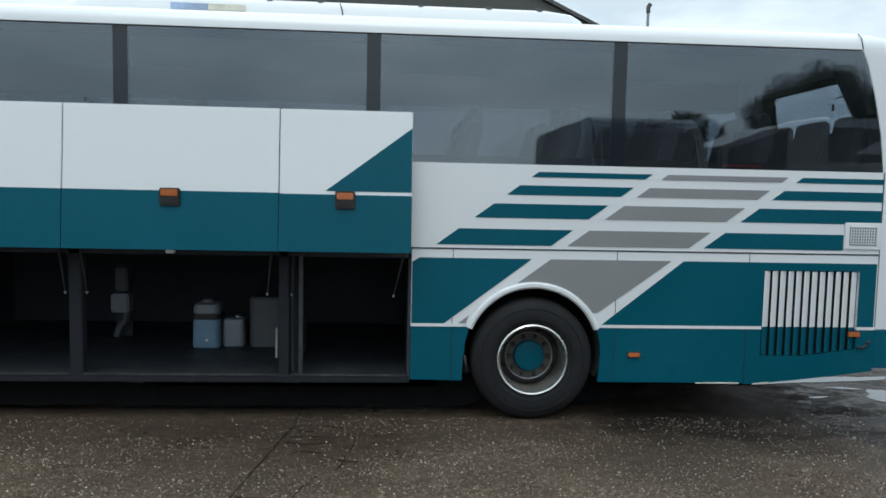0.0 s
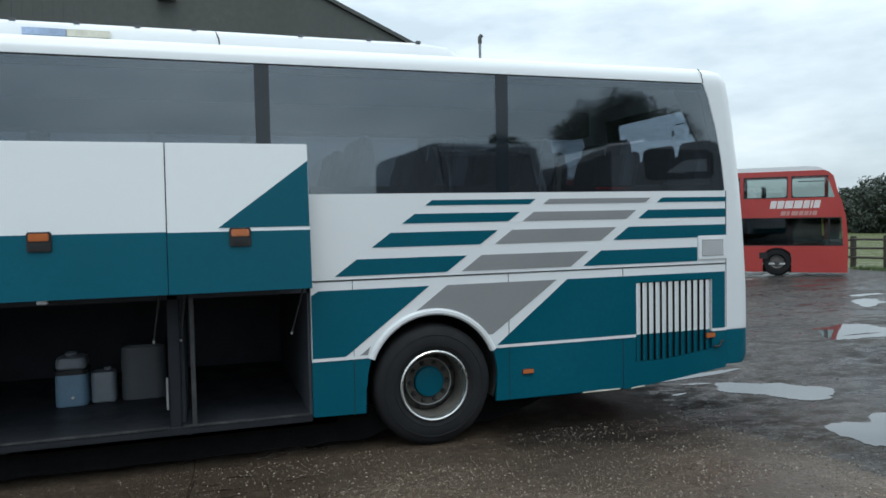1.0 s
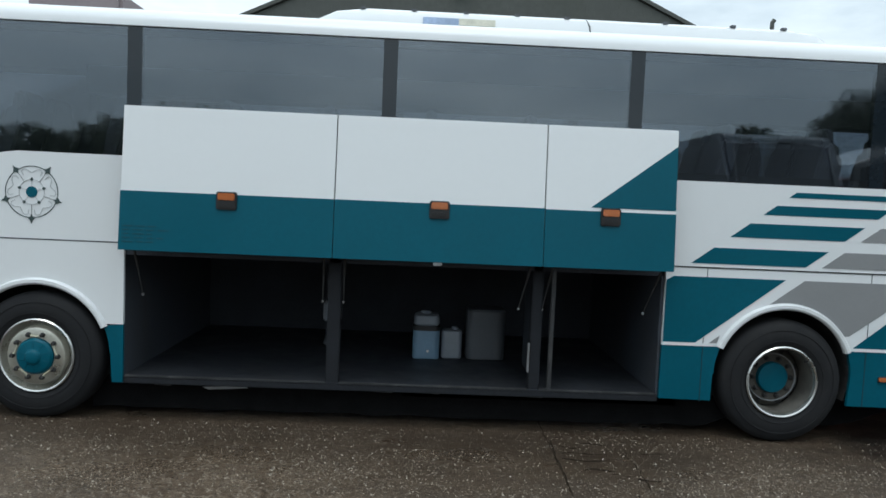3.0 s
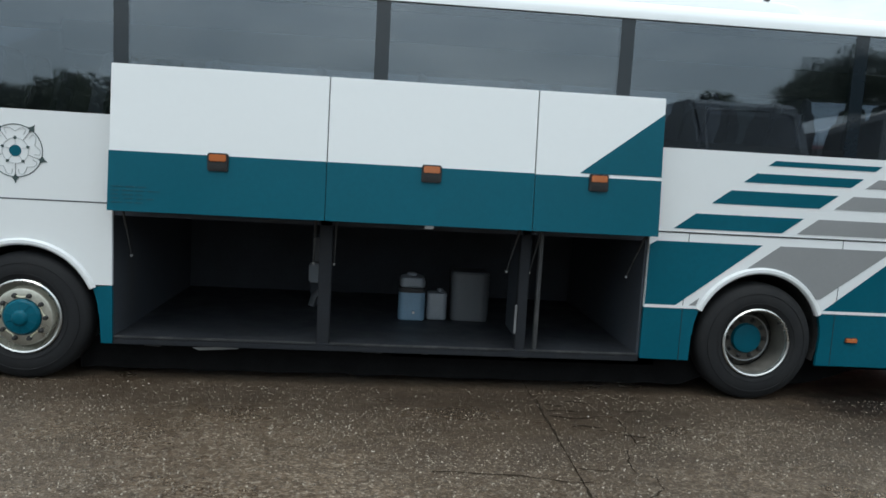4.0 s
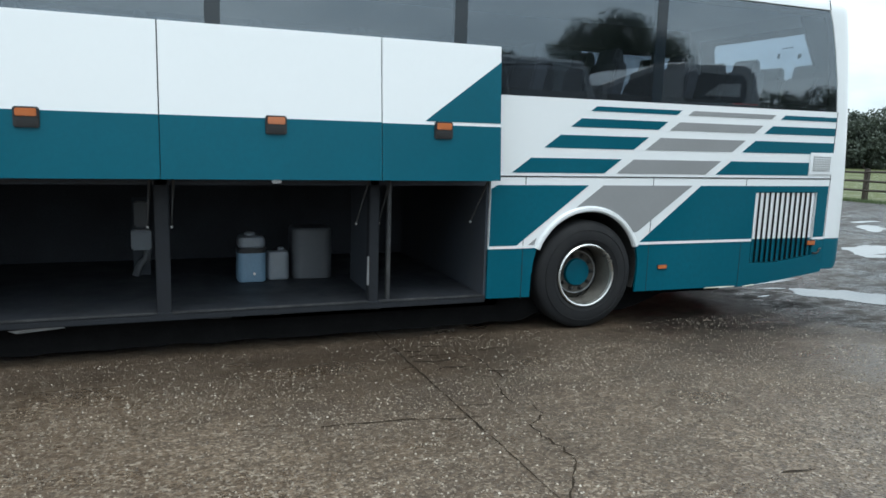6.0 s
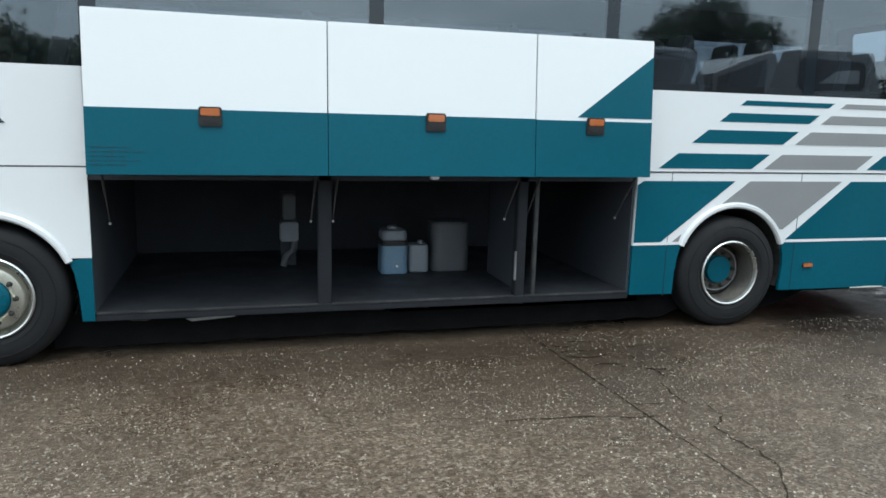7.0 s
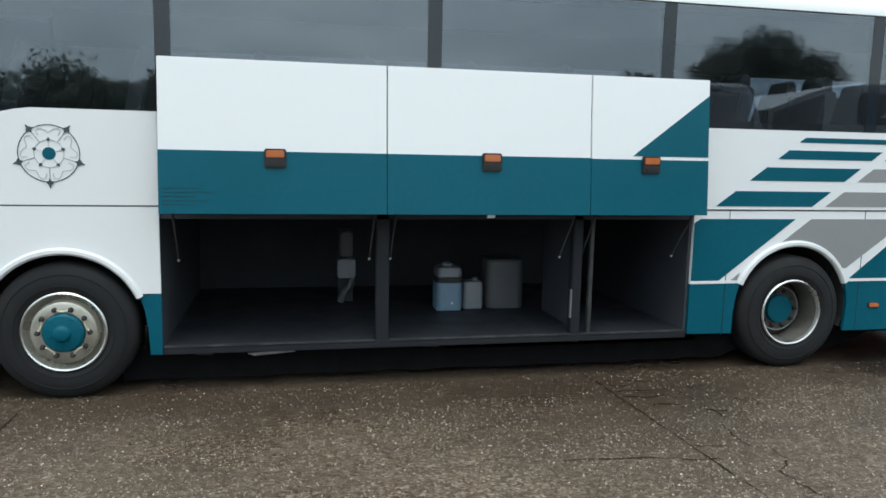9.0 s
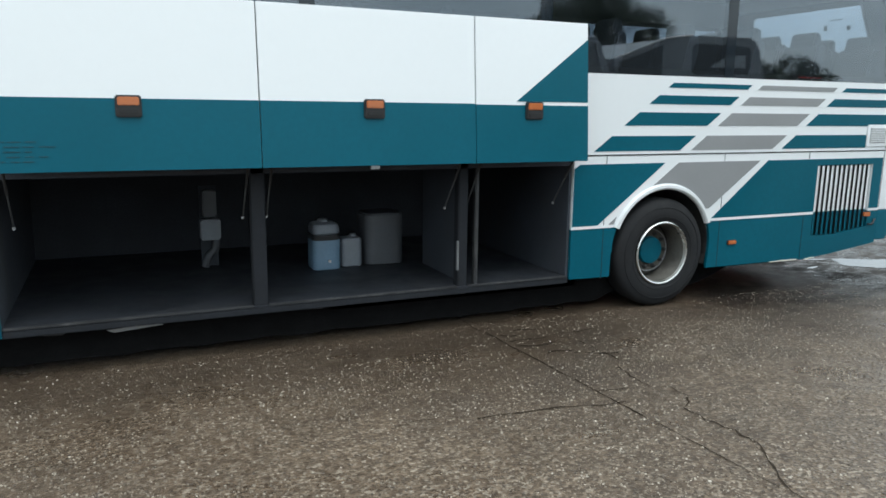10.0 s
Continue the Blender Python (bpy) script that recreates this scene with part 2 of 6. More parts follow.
LEAF = foliage("dark_leaves", (0.060, 0.074, 0.058), (0.100, 0.118, 0.088))
HEDGE = foliage("hedge_leaves", (0.070, 0.088, 0.064), (0.130, 0.152, 0.105))
FARLEAF = foliage("hazy_far_leaves", (0.040, 0.054, 0.041), (0.060, 0.077, 0.052))
LEAF2 = foliage("bright_leaves", (0.03, 0.06, 0.015), (0.09, 0.14, 0.035))


def ground_material():
    n = Nodes("wet_yard_ground")
    sep = n.add("ShaderNodeSeparateXYZ")
    n.link(n.pos, sep.inputs[0])
    x, y = sep.outputs["X"], sep.outputs["Y"]
    big, mid, fine = n.noise(0.55, 6, 0.6), n.noise(3.2, 6, 0.65), n.noise(45, 4, 0.7)
    # exposed-aggregate concrete
    conc = n.ramp(big, [(0.3, (0.084, 0.054, 0.034)), (0.7, (0.168, 0.117, 0.076))])
    conc = n.mix(n.span(mid, 0.45, 0.72, 0, 0.55), conc, (0.058, 0.043, 0.030))
    stone = n.add("ShaderNodeTexVoronoi", Scale=60.0, Randomness=1.0)
    n.link(n.pos, stone.inputs["Vector"])
    shade = n.add("ShaderNodeSeparateColor")
    n.link(stone.outputs["Color"], shade.inputs[0])
    grit = n.ramp(shade.outputs["Red"], [(0.0, (0.028, 0.019, 0.012)), (0.40, (0.090, 0.064, 0.043)), (0.8, (0.20, 0.153, 0.109)), (1.0, (0.40, 0.345, 0.275))])
    conc = n.mix(0.62, conc, grit)
    conc = n.mix(n.span(n.noise(1.25, 7, 0.68), 0.50, 0.62, 0, 0.42), conc, (0.028, 0.019, 0.012))
    speck = n.noise(15, 7, 0.8)
    conc = n.mix(n.span(speck, 0.50, 0.60, 0, 0.6), conc, (0.034, 0.0225, 0.0145))
    conc = n.mix(n.span(n.noise(23, 6, 0.75), 0.57, 0.65, 0, 0.55), conc, (0.215, 0.170, 0.122))
    conc = n.mix(n.span(n.noise(0.8, 5, 0.6, (1.0, 1.3, 1.0)), 0.42, 0.62, 0.20, 0.0), conc, (0.056, 0.036, 0.023))
    # wet strip along the coach, darkened further to stand for its shade
    wet_shade_y = n.add("ShaderNodeMath")
    wet_shade_y.operation = "ADD"
    n.link(y, wet_shade_y.inputs[0])
    n.link(n.span(n.noise(0.9, 6, 0.65), 0.3, 0.7, -0.9, 0.9), wet_shade_y.inputs[1])
    wet_shade = n.span(wet_shade_y.outputs[0], 4.1, 5.3)
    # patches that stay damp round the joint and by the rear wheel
    def damp_or_shade_mask(px, py, rx, ry, depth):
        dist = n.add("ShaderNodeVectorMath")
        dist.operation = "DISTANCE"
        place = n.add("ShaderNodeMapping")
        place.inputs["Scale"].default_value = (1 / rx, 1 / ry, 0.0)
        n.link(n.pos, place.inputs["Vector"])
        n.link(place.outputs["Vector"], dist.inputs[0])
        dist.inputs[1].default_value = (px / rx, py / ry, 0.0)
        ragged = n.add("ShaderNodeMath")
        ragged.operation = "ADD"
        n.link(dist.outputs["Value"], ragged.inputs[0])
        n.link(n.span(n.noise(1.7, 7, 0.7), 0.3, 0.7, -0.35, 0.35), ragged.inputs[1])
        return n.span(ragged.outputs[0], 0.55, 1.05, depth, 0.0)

    for px, py, rx, ry, depth in ((-0.9, 4.65, 1.5, 1.5, 0.50), (2.7, 4.6, 1.9, 1.6, 0.50)):
        conc = n.mix(damp_or_shade_mask(px, py, rx, ry, depth), conc, (0.040, 0.026, 0.0165))
    # tarmac
    tar = n.ramp(big, [(0.3, (0.040, 0.041, 0.042)), (0.7, (0.082, 0.082, 0.080))])
    tar = n.mix(n.span(mid, 0.45, 0.75, 0, 0.6), tar, (0.045, 0.046, 0.048))
    tar = n.mix(n.span(n.noise(9, 6, 0.75), 0.42, 0.62, 0, 0.7), tar, (0.024, 0.025, 0.028))
    tar = n.mix(0.18, tar, grit)
    rubble = n.noise(17, 6, 0.8)
    tar = n.mix(n.span(rubble, 0.50, 0.60, 0, 0.75), tar, (0.022, 0.023, 0.025))
    blotch = n.noise(3.6, 9, 0.78, (0.8, 1.25, 1.0))
    tar = n.mix(n.span(blotch, 0.49, 0.55, 0, 0.8), tar, (0.018, 0.019, 0.020))
    tar = n.mix(n.span(n.noise(1.1, 6, 0.6), 0.55, 0.64, 0, 0.5), tar, (0.13, 0.128, 0.120))
    tar = n.mix(n.span(n.noise(28, 5, 0.75), 0.60, 0.68, 0, 0.8), tar, (0.17, 0.17, 0.165))
    pool = n.noise(0.75, 7, 0.62, (0.7, 1.0, 1.0))
    tar = n.mix(n.span(pool, 0.47, 0.56, 0, 0.8), tar, (0.016, 0.017, 0.019))
    grass = n.ramp(n.noise(6, 6, 0.7), [(0.3, (0.058, 0.076, 0.030)), (0.7, (0.135, 0.150, 0.066))])
    edge = n.add("ShaderNodeMath")
    edge.operation = "ADD"
    n.link(x, edge.inputs[0])
    n.link(n.span(n.noise(1.6, 5), 0.3, 0.7, -0.22, 0.22), edge.inputs[1])
    col = n.mix(n.span(edge.outputs[0], 3.60, 3.78), conc, tar)
    # the strip's painted shade fades out past the tail
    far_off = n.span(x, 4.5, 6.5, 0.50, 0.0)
    wet_shade_mix = n.add("ShaderNodeMath")
    wet_shade_mix.operation = "MULTIPLY"
    n.link(wet_shade, wet_shade_mix.inputs[0])
    n.link(far_off, wet_shade_mix.inputs[1])
    col = n.mix(wet_shade_mix.outputs[0], col, (0.022, 0.0145, 0.0095))
    far = n.add("ShaderNodeVectorMath")
    far.operation = "DOT_PRODUCT"
    far.inputs[1].default_value = (0.96, -0.28, 0.0)
    n.link(n.pos, far.inputs[0])
    verge = n.add("ShaderNodeMath")
    verge.operation = "ADD"
    n.link(far.outputs["Value"], verge.inputs[0])
    n.link(n.span(n.noise(0.8, 5), 0.3, 0.7, -0.5, 0.5), verge.inputs[1])
    isgrass = n.span(verge.outputs[0], 17.3, 17.8)
    col = n.mix(isgrass, col, grass)
    # uneven wear of the bedded stones
    col = n.mix(n.span(n.noise(34, 5, 0.8), 0.47, 0.62, 0, 0.5), col, (0.026, 0.019, 0.014))
    col = n.mix(n.span(n.noise(52, 4, 0.75, (1.0, 0.8, 1.0)), 0.56, 0.68, 0, 0.42), col, (0.19, 0.155, 0.115))
    # wet grit below the tail, blackened and dulled for the coach's shade
    tail_shade = damp_or_shade_mask(3.2, 5.85, 1.75, 0.95, 0.88)
    col = n.mix(tail_shade, col, (0.012, 0.011, 0.010))
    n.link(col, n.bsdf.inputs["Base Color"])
    wet = n.span(n.noise(0.9, 5, 0.6), 0.35, 0.65, 0.34, 0.62)
    grade = n.add("ShaderNodeMath")
    grade.operation = "MAXIMUM"
    n.link(wet, grade.inputs[0])
    n.link(n.span(isgrass, 0, 1, 0, 0.95), grade.inputs[1])
    dryness = n.add("ShaderNodeMath")
    dryness.operation = "MULTIPLY"
    n.link(grade.outputs[0], dryness.inputs[0])
    n.link(n.span(pool, 0.48, 0.62, 1.0, 0.5), dryness.inputs[1])
    ontar = n.span(edge.outputs[0], 3.5, 3.9)
    patchy = n.mix(ontar, n.span(blotch, 0, 1, 1, 1), n.span(blotch, 0.44, 0.56, 1.7, 0.55))
    gloss = n.add("ShaderNodeMath")
    gloss.operation = "MULTIPLY"
    gloss.use_clamp = True
    n.link(dryness.outputs[0], gloss.inputs[0])
    n.link(patchy, gloss.inputs[1])
    n.link(gloss.outputs[0], n.bsdf.inputs["Roughness"])
    n.link(n.mix(tail_shade, n.span(ontar, 0, 1, 0.26, 0.12), (0.03, 0.03, 0.03)), n.bsdf.inputs["Specular IOR Level"])
    relief = n.mix(0.5, fine, stone.outputs["Distance"])
    relief = n.mix(n.span(ontar, 0, 1, 0.0, 0.75), relief, n.mix(0.6, rubble, blotch))
    n.bump(relief, 0.6, 0.015)
    return n.mat


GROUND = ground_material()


def water_material():
    n = Nodes("puddle_water")
    n.bsdf.inputs["Base Color"].default_value = (0.035, 0.036, 0.036, 1)
    n.bsdf.inputs["Roughness"].default_value = 0.03
    n.bsdf.inputs["IOR"].default_value = 2.0
    level = n.add("ShaderNodeCombineXYZ", X=0.0, Y=0.0, Z=1.0)
    ripple = n.add("ShaderNodeBump", Strength=0.03, Distance=0.003)
    n.link(level.outputs[0], ripple.inputs["Normal"])
    n.link(n.noise(14, 2), ripple.inputs["Height"])
    n.link(ripple.outputs["Normal"], n.bsdf.inputs["Normal"])
    return n.mat


WATER = water_material()
CRACK = surface("crack_dirt", (0.032, 0.024, 0.017), 0.95, var=0.3, big=6, bump=0.3, spec=0.08)


def stone_material(name, stops):
    n = Nodes(name)
    geo = n.add("ShaderNodeNewGeometry")
    col = n.ramp(geo.outputs["Random Per Island"], stops)
    n.link(col, n.bsdf.inputs["Base Color"])
    n.bsdf.inputs["Roughness"].default_value = 0.45
    return n.mat


STONES = stone_material("pale_chippings", [(0.0, (0.045, 0.033, 0.023)), (0.35, (0.105, 0.081, 0.059)), (0.72, (0.225, 0.186, 0.142)), (0.92, (0.30, 0.262, 0.208)), (1.0, (0.45, 0.405, 0.34))])
GREYSTONE = stone_material("grey_rubble", [(0.0, (0.025, 0.025, 0.026)), (0.6, (0.07, 0.07, 0.07)), (0.9, (0.15, 0.148, 0.14)), (1.0, (0.30, 0.29, 0.27))])

# ---- mesh helpers ----


def finish(name, bm, material, parent=None, label="", smooth=False, bevel=0.0):
    if bevel:
        bmesh.ops.bevel(bm, geom=bm.edges[:], offset=bevel, segments=2, affect="EDGES", clamp_overlap=True)
    bmesh.ops.recalc_face_normals(bm, faces=bm.faces[:])
    me = bpy.data.meshes.new(name)
    bm.to_mesh(me)
    bm.free()
    if smooth:
        for p in me.polygons:
            p.use_smooth = True
        me.set_sharp_from_angle(angle=radians(35))
    me.materials.append(material)
    ob = new(name, me)
    if parent:
        ob.parent = parent
    if label:
        ob["label"] = label
    return ob


def part(name, bm, material, parent, label="", smooth=False, bevel=0.0):
    return finish(name, bm, material, parent, label, smooth, bevel)


def thing(name, label, category, kind="", group=""):
    return tagged(new(name), label, category, group, kind)


def box(bm, x0, x1, y0, y1, z0, z1):
    m = Matrix.Translation(((x0 + x1) / 2, (y0 + y1) / 2, (z0 + z1) / 2)) @ Matrix.Diagonal((x1 - x0, y1 - y0, z1 - z0, 1))
    bmesh.ops.create_cube(bm, size=1, matrix=m)
    return bm


def boxed(*v):
    return box(bmesh.new(), *v)


def plate(outline, y0, y1, bm=None):
    """A prism along y over an outline of (x, z)."""
    bm = bm or bmesh.new()
    a = [bm.verts.new((x, y0, z)) for x, z in outline]
    b = [bm.verts.new((x, y1, z)) for x, z in outline]
    n = len(outline)
    faces = [bm.faces.new(a), bm.faces.new(b[::-1])]
    for i in range(n):
        bm.faces.new((a[i], b[i], b[(i + 1) % n], a[(i + 1) % n]))
    for f in faces:
        f.normal_update()
    bmesh.ops.triangulate(bm, faces=faces)
    return bm


def lathe(profile, cx, cz, bm=None, seg=56, closed=False):
    """Spins a profile of (radius, y) round the y axis through (cx, cz)."""
    bm = bm or bmesh.new()
    rings = []
    for r, y in profile:
        rings.append([bm.verts.new((cx + r * math.cos(2 * math.pi * k / seg), y, cz + r * math.sin(2 * math.pi * k / seg))) for k in range(seg)])
    pairs = list(zip(rings, rings[1:])) + ([(rings[-1], rings[0])] if closed else [])
    for a, b in pairs:
        for k in range(seg):
            bm.faces.new((a[k], a[(k + 1) % seg], b[(k + 1) % seg], b[k]))
    if not closed:
        for ring, (r, _) in ((rings[0], profile[0]), (rings[-1], profile[-1])):
            bm.faces.new(ring)
    return bm


def tube(points, radius, bm=None, sides=8):
    bm = bm or bmesh.new()
    pts = [Vector(p) for p in points]
    rings = []
    for i, p in enumerate(pts):
        d = (pts[min(i + 1, len(pts) - 1)] - pts[max(i - 1, 0)]).normalized()
        u = d.orthogonal().normalized()
        v = d.cross(u)
        r = radius[i] if isinstance(radius, (list, tuple)) else radius
        rings.append([bm.verts.new(p + r * (math.cos(2 * math.pi * k / sides) * u + math.sin(2 * math.pi * k / sides) * v)) for k in range(sides)])
    for a, b in zip(rings, rings[1:]):
        best = min(range(sides), key=lambda s: (a[0].co - b[s].co).length)
        for k in range(sides):
            bm.faces.new((a[k], a[(k + 1) % sides], b[(k + 1 + best) % sides], b[(k + best) % sides]))
    bm.faces.new(rings[0])
    bm.faces.new(rings[-1])
    return bm


def arc(cx, cz, r, a0, a1, n):
    return [(cx + r * math.cos(radians(a0 + (a1 - a0) * i / n)), cz + r * math.sin(radians(a0 + (a1 - a0) * i / n))) for i in range(n + 1)]


# ---- ground ----
GY = [-500, -3, 1.5, 5.9, 8.8, 35, 60, 900]
GZ = [0.03, 0.03, 0.006, -0.362, -0.367, -1.40, -1.50, -1.50]


def ground_z(y):
    return float(np.interp(y, GY, GZ))


def make_ground():
    xs = sorted({*np.linspace(-700, -40, 8), *np.linspace(-40, -10, 9), *np.arange(-10, 10.01, 0.5), *np.linspace(10, 50, 13), *np.linspace(50, 900, 8)})
    ys = sorted({*np.linspace(-500, -30, 7), *np.linspace(-30, 0, 11), *np.arange(0, 10.01, 0.5), *np.linspace(10, 60, 17), *np.linspace(60, 900, 8), 5.9, 8.8, 35.0})
    bm = bmesh.new()
    grid = [[bm.verts.new((x, y, ground_z(y))) for x in xs] for y in ys]
    for j in range(len(ys) - 1):
        for i in range(len(xs) - 1):
            bm.faces.new((grid[j][i], grid[j][i + 1], grid[j + 1][i + 1], grid[j + 1][i]))
    ob = finish("ground", bm, GROUND)
    return tagged(ob, "wet brown concrete yard turning to grey tarmac and grass", "ground", "", "structure")


ground = make_ground()


def ribbon(path, widths, rise=0.004):
    """A narrow strip lying on the ground along (x, y) points."""
    bm = bmesh.new()
    pts = [Vector((x, y)) for x, y in path]
    left, right = [], []
    for i, p in enumerate(pts):
        d = (pts[min(i + 1, len(pts) - 1)] - pts[max(i - 1, 0)]).normalized()
        nrm = Vector((-d.y, d.x))
        w = widths[i] / 2
        for side, s in ((left, 1), (right, -1)):
            q = p + s * w * nrm
            side.append(bm.verts.new((q.x, q.y, ground_z(q.y) + rise)))
    for i in range(len(pts) - 1):
        bm.faces.new((left[i], left[i + 1], right[i + 1], right[i]))
    return bm


def wander(corners, step=0.06, jit=0.02, wide=0.012, rng=random):
    path, widths = [], []
    for (x0, y0), (x1, y1) in zip(corners, corners[1:]):
        n = max(2, int(math.hypot(x1 - x0, y1 - y0) / step))
        for i in range(n):
            f = i / n
            path.append((x0 + (x1 - x0) * f + rng.uniform(-jit, jit), y0 + (y1 - y0) * f + rng.uniform(-jit, jit)))
            widths.append(wide * rng.uniform(0.2, 1.7))
    path.append(corners[-1])
    widths.append(wide * 0.2)
    return path, widths


rng = random.Random(7)
CRACKS = [
    ([(-0.70, 9.0), (-0.73, 6.0), (-0.77, 5.2), (-0.80, 4.75), (-0.83, 4.2), (-0.87, 3.75), (-0.89, 3.35), (-0.94, 2.7), (-0.99, 2.0), (-1.03, 1.2)], 0.004, 0.0062),
    ([(-0.72, 5.75), (-0.765, 5.2), (-0.795, 4.72), (-0.82, 4.4)], 0.007, 0.015),
    ([(-0.845, 4.06), (-0.885, 3.52)], 0.005, 0.011),
    ([(-0.20, 5.47), (-0.235, 5.0), (-0.30, 4.46)], 0.014, 0.010),
    ([(-0.41, 4.40), (-0.49, 4.12), (-0.49, 3.97), (-0.41, 3.88), (-0.425, 3.72), (-0.51, 3.62), (-0.59, 3.56)], 0.012, 0.010),
    ([(-0.59, 3.56), (-0.63, 3.36), (-0.615, 3.18), (-0.65, 2.98), (-0.80, 2.78), (-0.94, 2.55), (-0.98, 2.2)], 0.012, 0.009),
    ([(-1.70, 3.935), (-1.50, 3.92), (-1.38, 3.90), (-1.23, 3.895), (-1.13, 3.86)], 0.008, 0.016),
    ([(-1.13, 3.86), (-0.98, 3.81), (-0.80, 3.785)], 0.008, 0.011),
    ([(-0.83, 4.02), (-0.62, 4.0)], 0.010, 0.007),
    ([(-2.15, 4.02), (-2.0, 4.05), (-1.90, 4.03)], 0.010, 0.009),
    ([(-5.03, 4.80), (-5.03, 4.97), (-5.04, 5.26), (-5.08, 5.58)], 0.012, 0.014),
    ([(0.16, 2.52), (0.36, 2.49)], 0.004, 0.012),
    ([(-0.73, 5.20), (-0.60, 5.15), (-0.48, 5.17), (-0.34, 5.23)], 0.02, 0.030),
]
for k in range(9):
    hx, hy = rng.uniform(-0.72, 0.1), rng.uniform(4.7, 5.7)
    CRACKS.append(([(hx, hy), (hx + rng.uniform(0.05, 0.12), hy + rng.uniform(-0.05, 0.04)), (hx + rng.uniform(0.14, 0.26), hy + rng.uniform(-0.06, 0.04))], 0.02, rng.uniform(0.010, 0.026)))
for corners, jit, wide in CRACKS:
    p, w = wander(corners, jit=jit, wide=wide, rng=rng)
    tagged(part("crack", ribbon(p, w), CRACK, ground), "dark dirt-filled crack in the concrete")


def puddle(cx, cy, rx, ry, seed, turn=0.0):
    r = random.Random(seed)
    ph = [r.uniform(0, 6.28) for _ in range(6)]
    bm = bmesh.new()
    rim = []
    n, jag = 220, 0.0
    for k in range(n):
        a = 2 * math.pi * k / n
        jag = 0.72 * jag + r.uniform(-0.035, 0.035)
        s = 1 + sum(0.17 / (i + 1) ** 0.75 * math.sin((i + 2) * a + ph[i]) for i in range(6)) + jag * min(1.0, (n - k) / 12)
        dx, dy = rx * s * math.cos(a), ry * s * math.sin(a)
        x, y = cx + dx * math.cos(turn) - dy * math.sin(turn), cy + dx * math.sin(turn) + dy * math.cos(turn)
        rim.append(bm.verts.new((x, y, ground_z(y) + 0.005)))
    mid = bm.verts.new((cx, cy, ground_z(cy) + 0.005))
    for k in range(n):
        bm.faces.new((mid, rim[k], rim[(k + 1) % n]))
    return tagged(finish("puddle", bm, WATER), "still rain puddle mirroring the grey sky", "puddle", "puddles in the yard", "structure")


PUDDLES = [
    (5.22, 6.38, 0.58, 0.36, -0.45), (4.84, 4.62, 0.60, 0.46, 0.6), (9.25, 9.10, 1.05, 0.52, 0.75), (13.4, 12.6, 0.95, 0.30, 0.65),
    (15.0, 14.1, 0.6, 0.2, 0.3), (4.55, 7.28, 0.85, 0.11, 0.14), (18.5, 13.2, 1.6, 0.5, -0.2), (6.15, 5.35, 0.42, 0.28, 0.3),
    (16.6, 17.5, 0.7, 0.2, 0.2), (7.6, 6.0, 0.6, 0.3, 0.1), (4.15, 6.62, 0.10, 0.03, 0.3), (4.62, 6.95, 0.14, 0.04, -0.2)]
for i, (cx, cy, rx, ry, turn) in enumerate(PUDDLES):
    puddle(cx, cy, rx, ry, 40 + i, turn)


def make_chippings():
    r = np.random.RandomState(3)
    n = 135000
    xs, ys = r.uniform(-7.2, 3.7, n), r.uniform(1.9, 6.0, n)
    keep = r.rand(n) < np.clip((5.9 - ys) / 1.7, 0.30, 1.0) * (0.62 + 0.38 * np.sin(2.3 * xs + 1.7 * np.sin(1.9 * ys)) * np.sin(2.9 * ys))
    xs, ys = xs[keep], ys[keep]
    n = len(xs)
    size = 0.0026 + 0.0070 * r.rand(n) ** 2.2
    turn, thin = r.uniform(0, 2 * math.pi, n), r.uniform(0.45, 1.0, n)
    zs = np.interp(ys, GY, GZ)
    ca, sa = np.cos(turn) * size, np.sin(turn) * size
    ring = [(ca, sa), (-sa * thin, ca * thin), (-ca * 0.8, -sa * 0.8), (sa * thin, -ca * thin)]
    low = [np.stack((xs + dx, ys + dy, zs - 0.001), 1) for dx, dy in ring]
    lift = [r.uniform(0.25, 0.75, n) * size for _ in ring]
    high = [np.stack((xs + dx * 0.65, ys + dy * 0.65, zs + h), 1) for (dx, dy), h in zip(ring, lift)]
    verts = np.stack(low + high, 1).reshape(-1, 3)
    cell = np.array([(4, 5, 6, 7), (0, 1, 5, 4), (1, 2, 6, 5), (2, 3, 7, 6), (3, 0, 4, 7)])
    faces = (cell[None] + 8 * np.arange(n)[:, None, None]).reshape(-1, 4)
    me = bpy.data.meshes.new("gravel_chippings")
    me.from_pydata(verts.tolist(), [], faces.tolist())
    me.materials.append(STONES)
    return tagged(new("gravel_chippings", me), "pale stone chippings bedded in the wet concrete", "gravel", "", "stuff")


make_chippings()


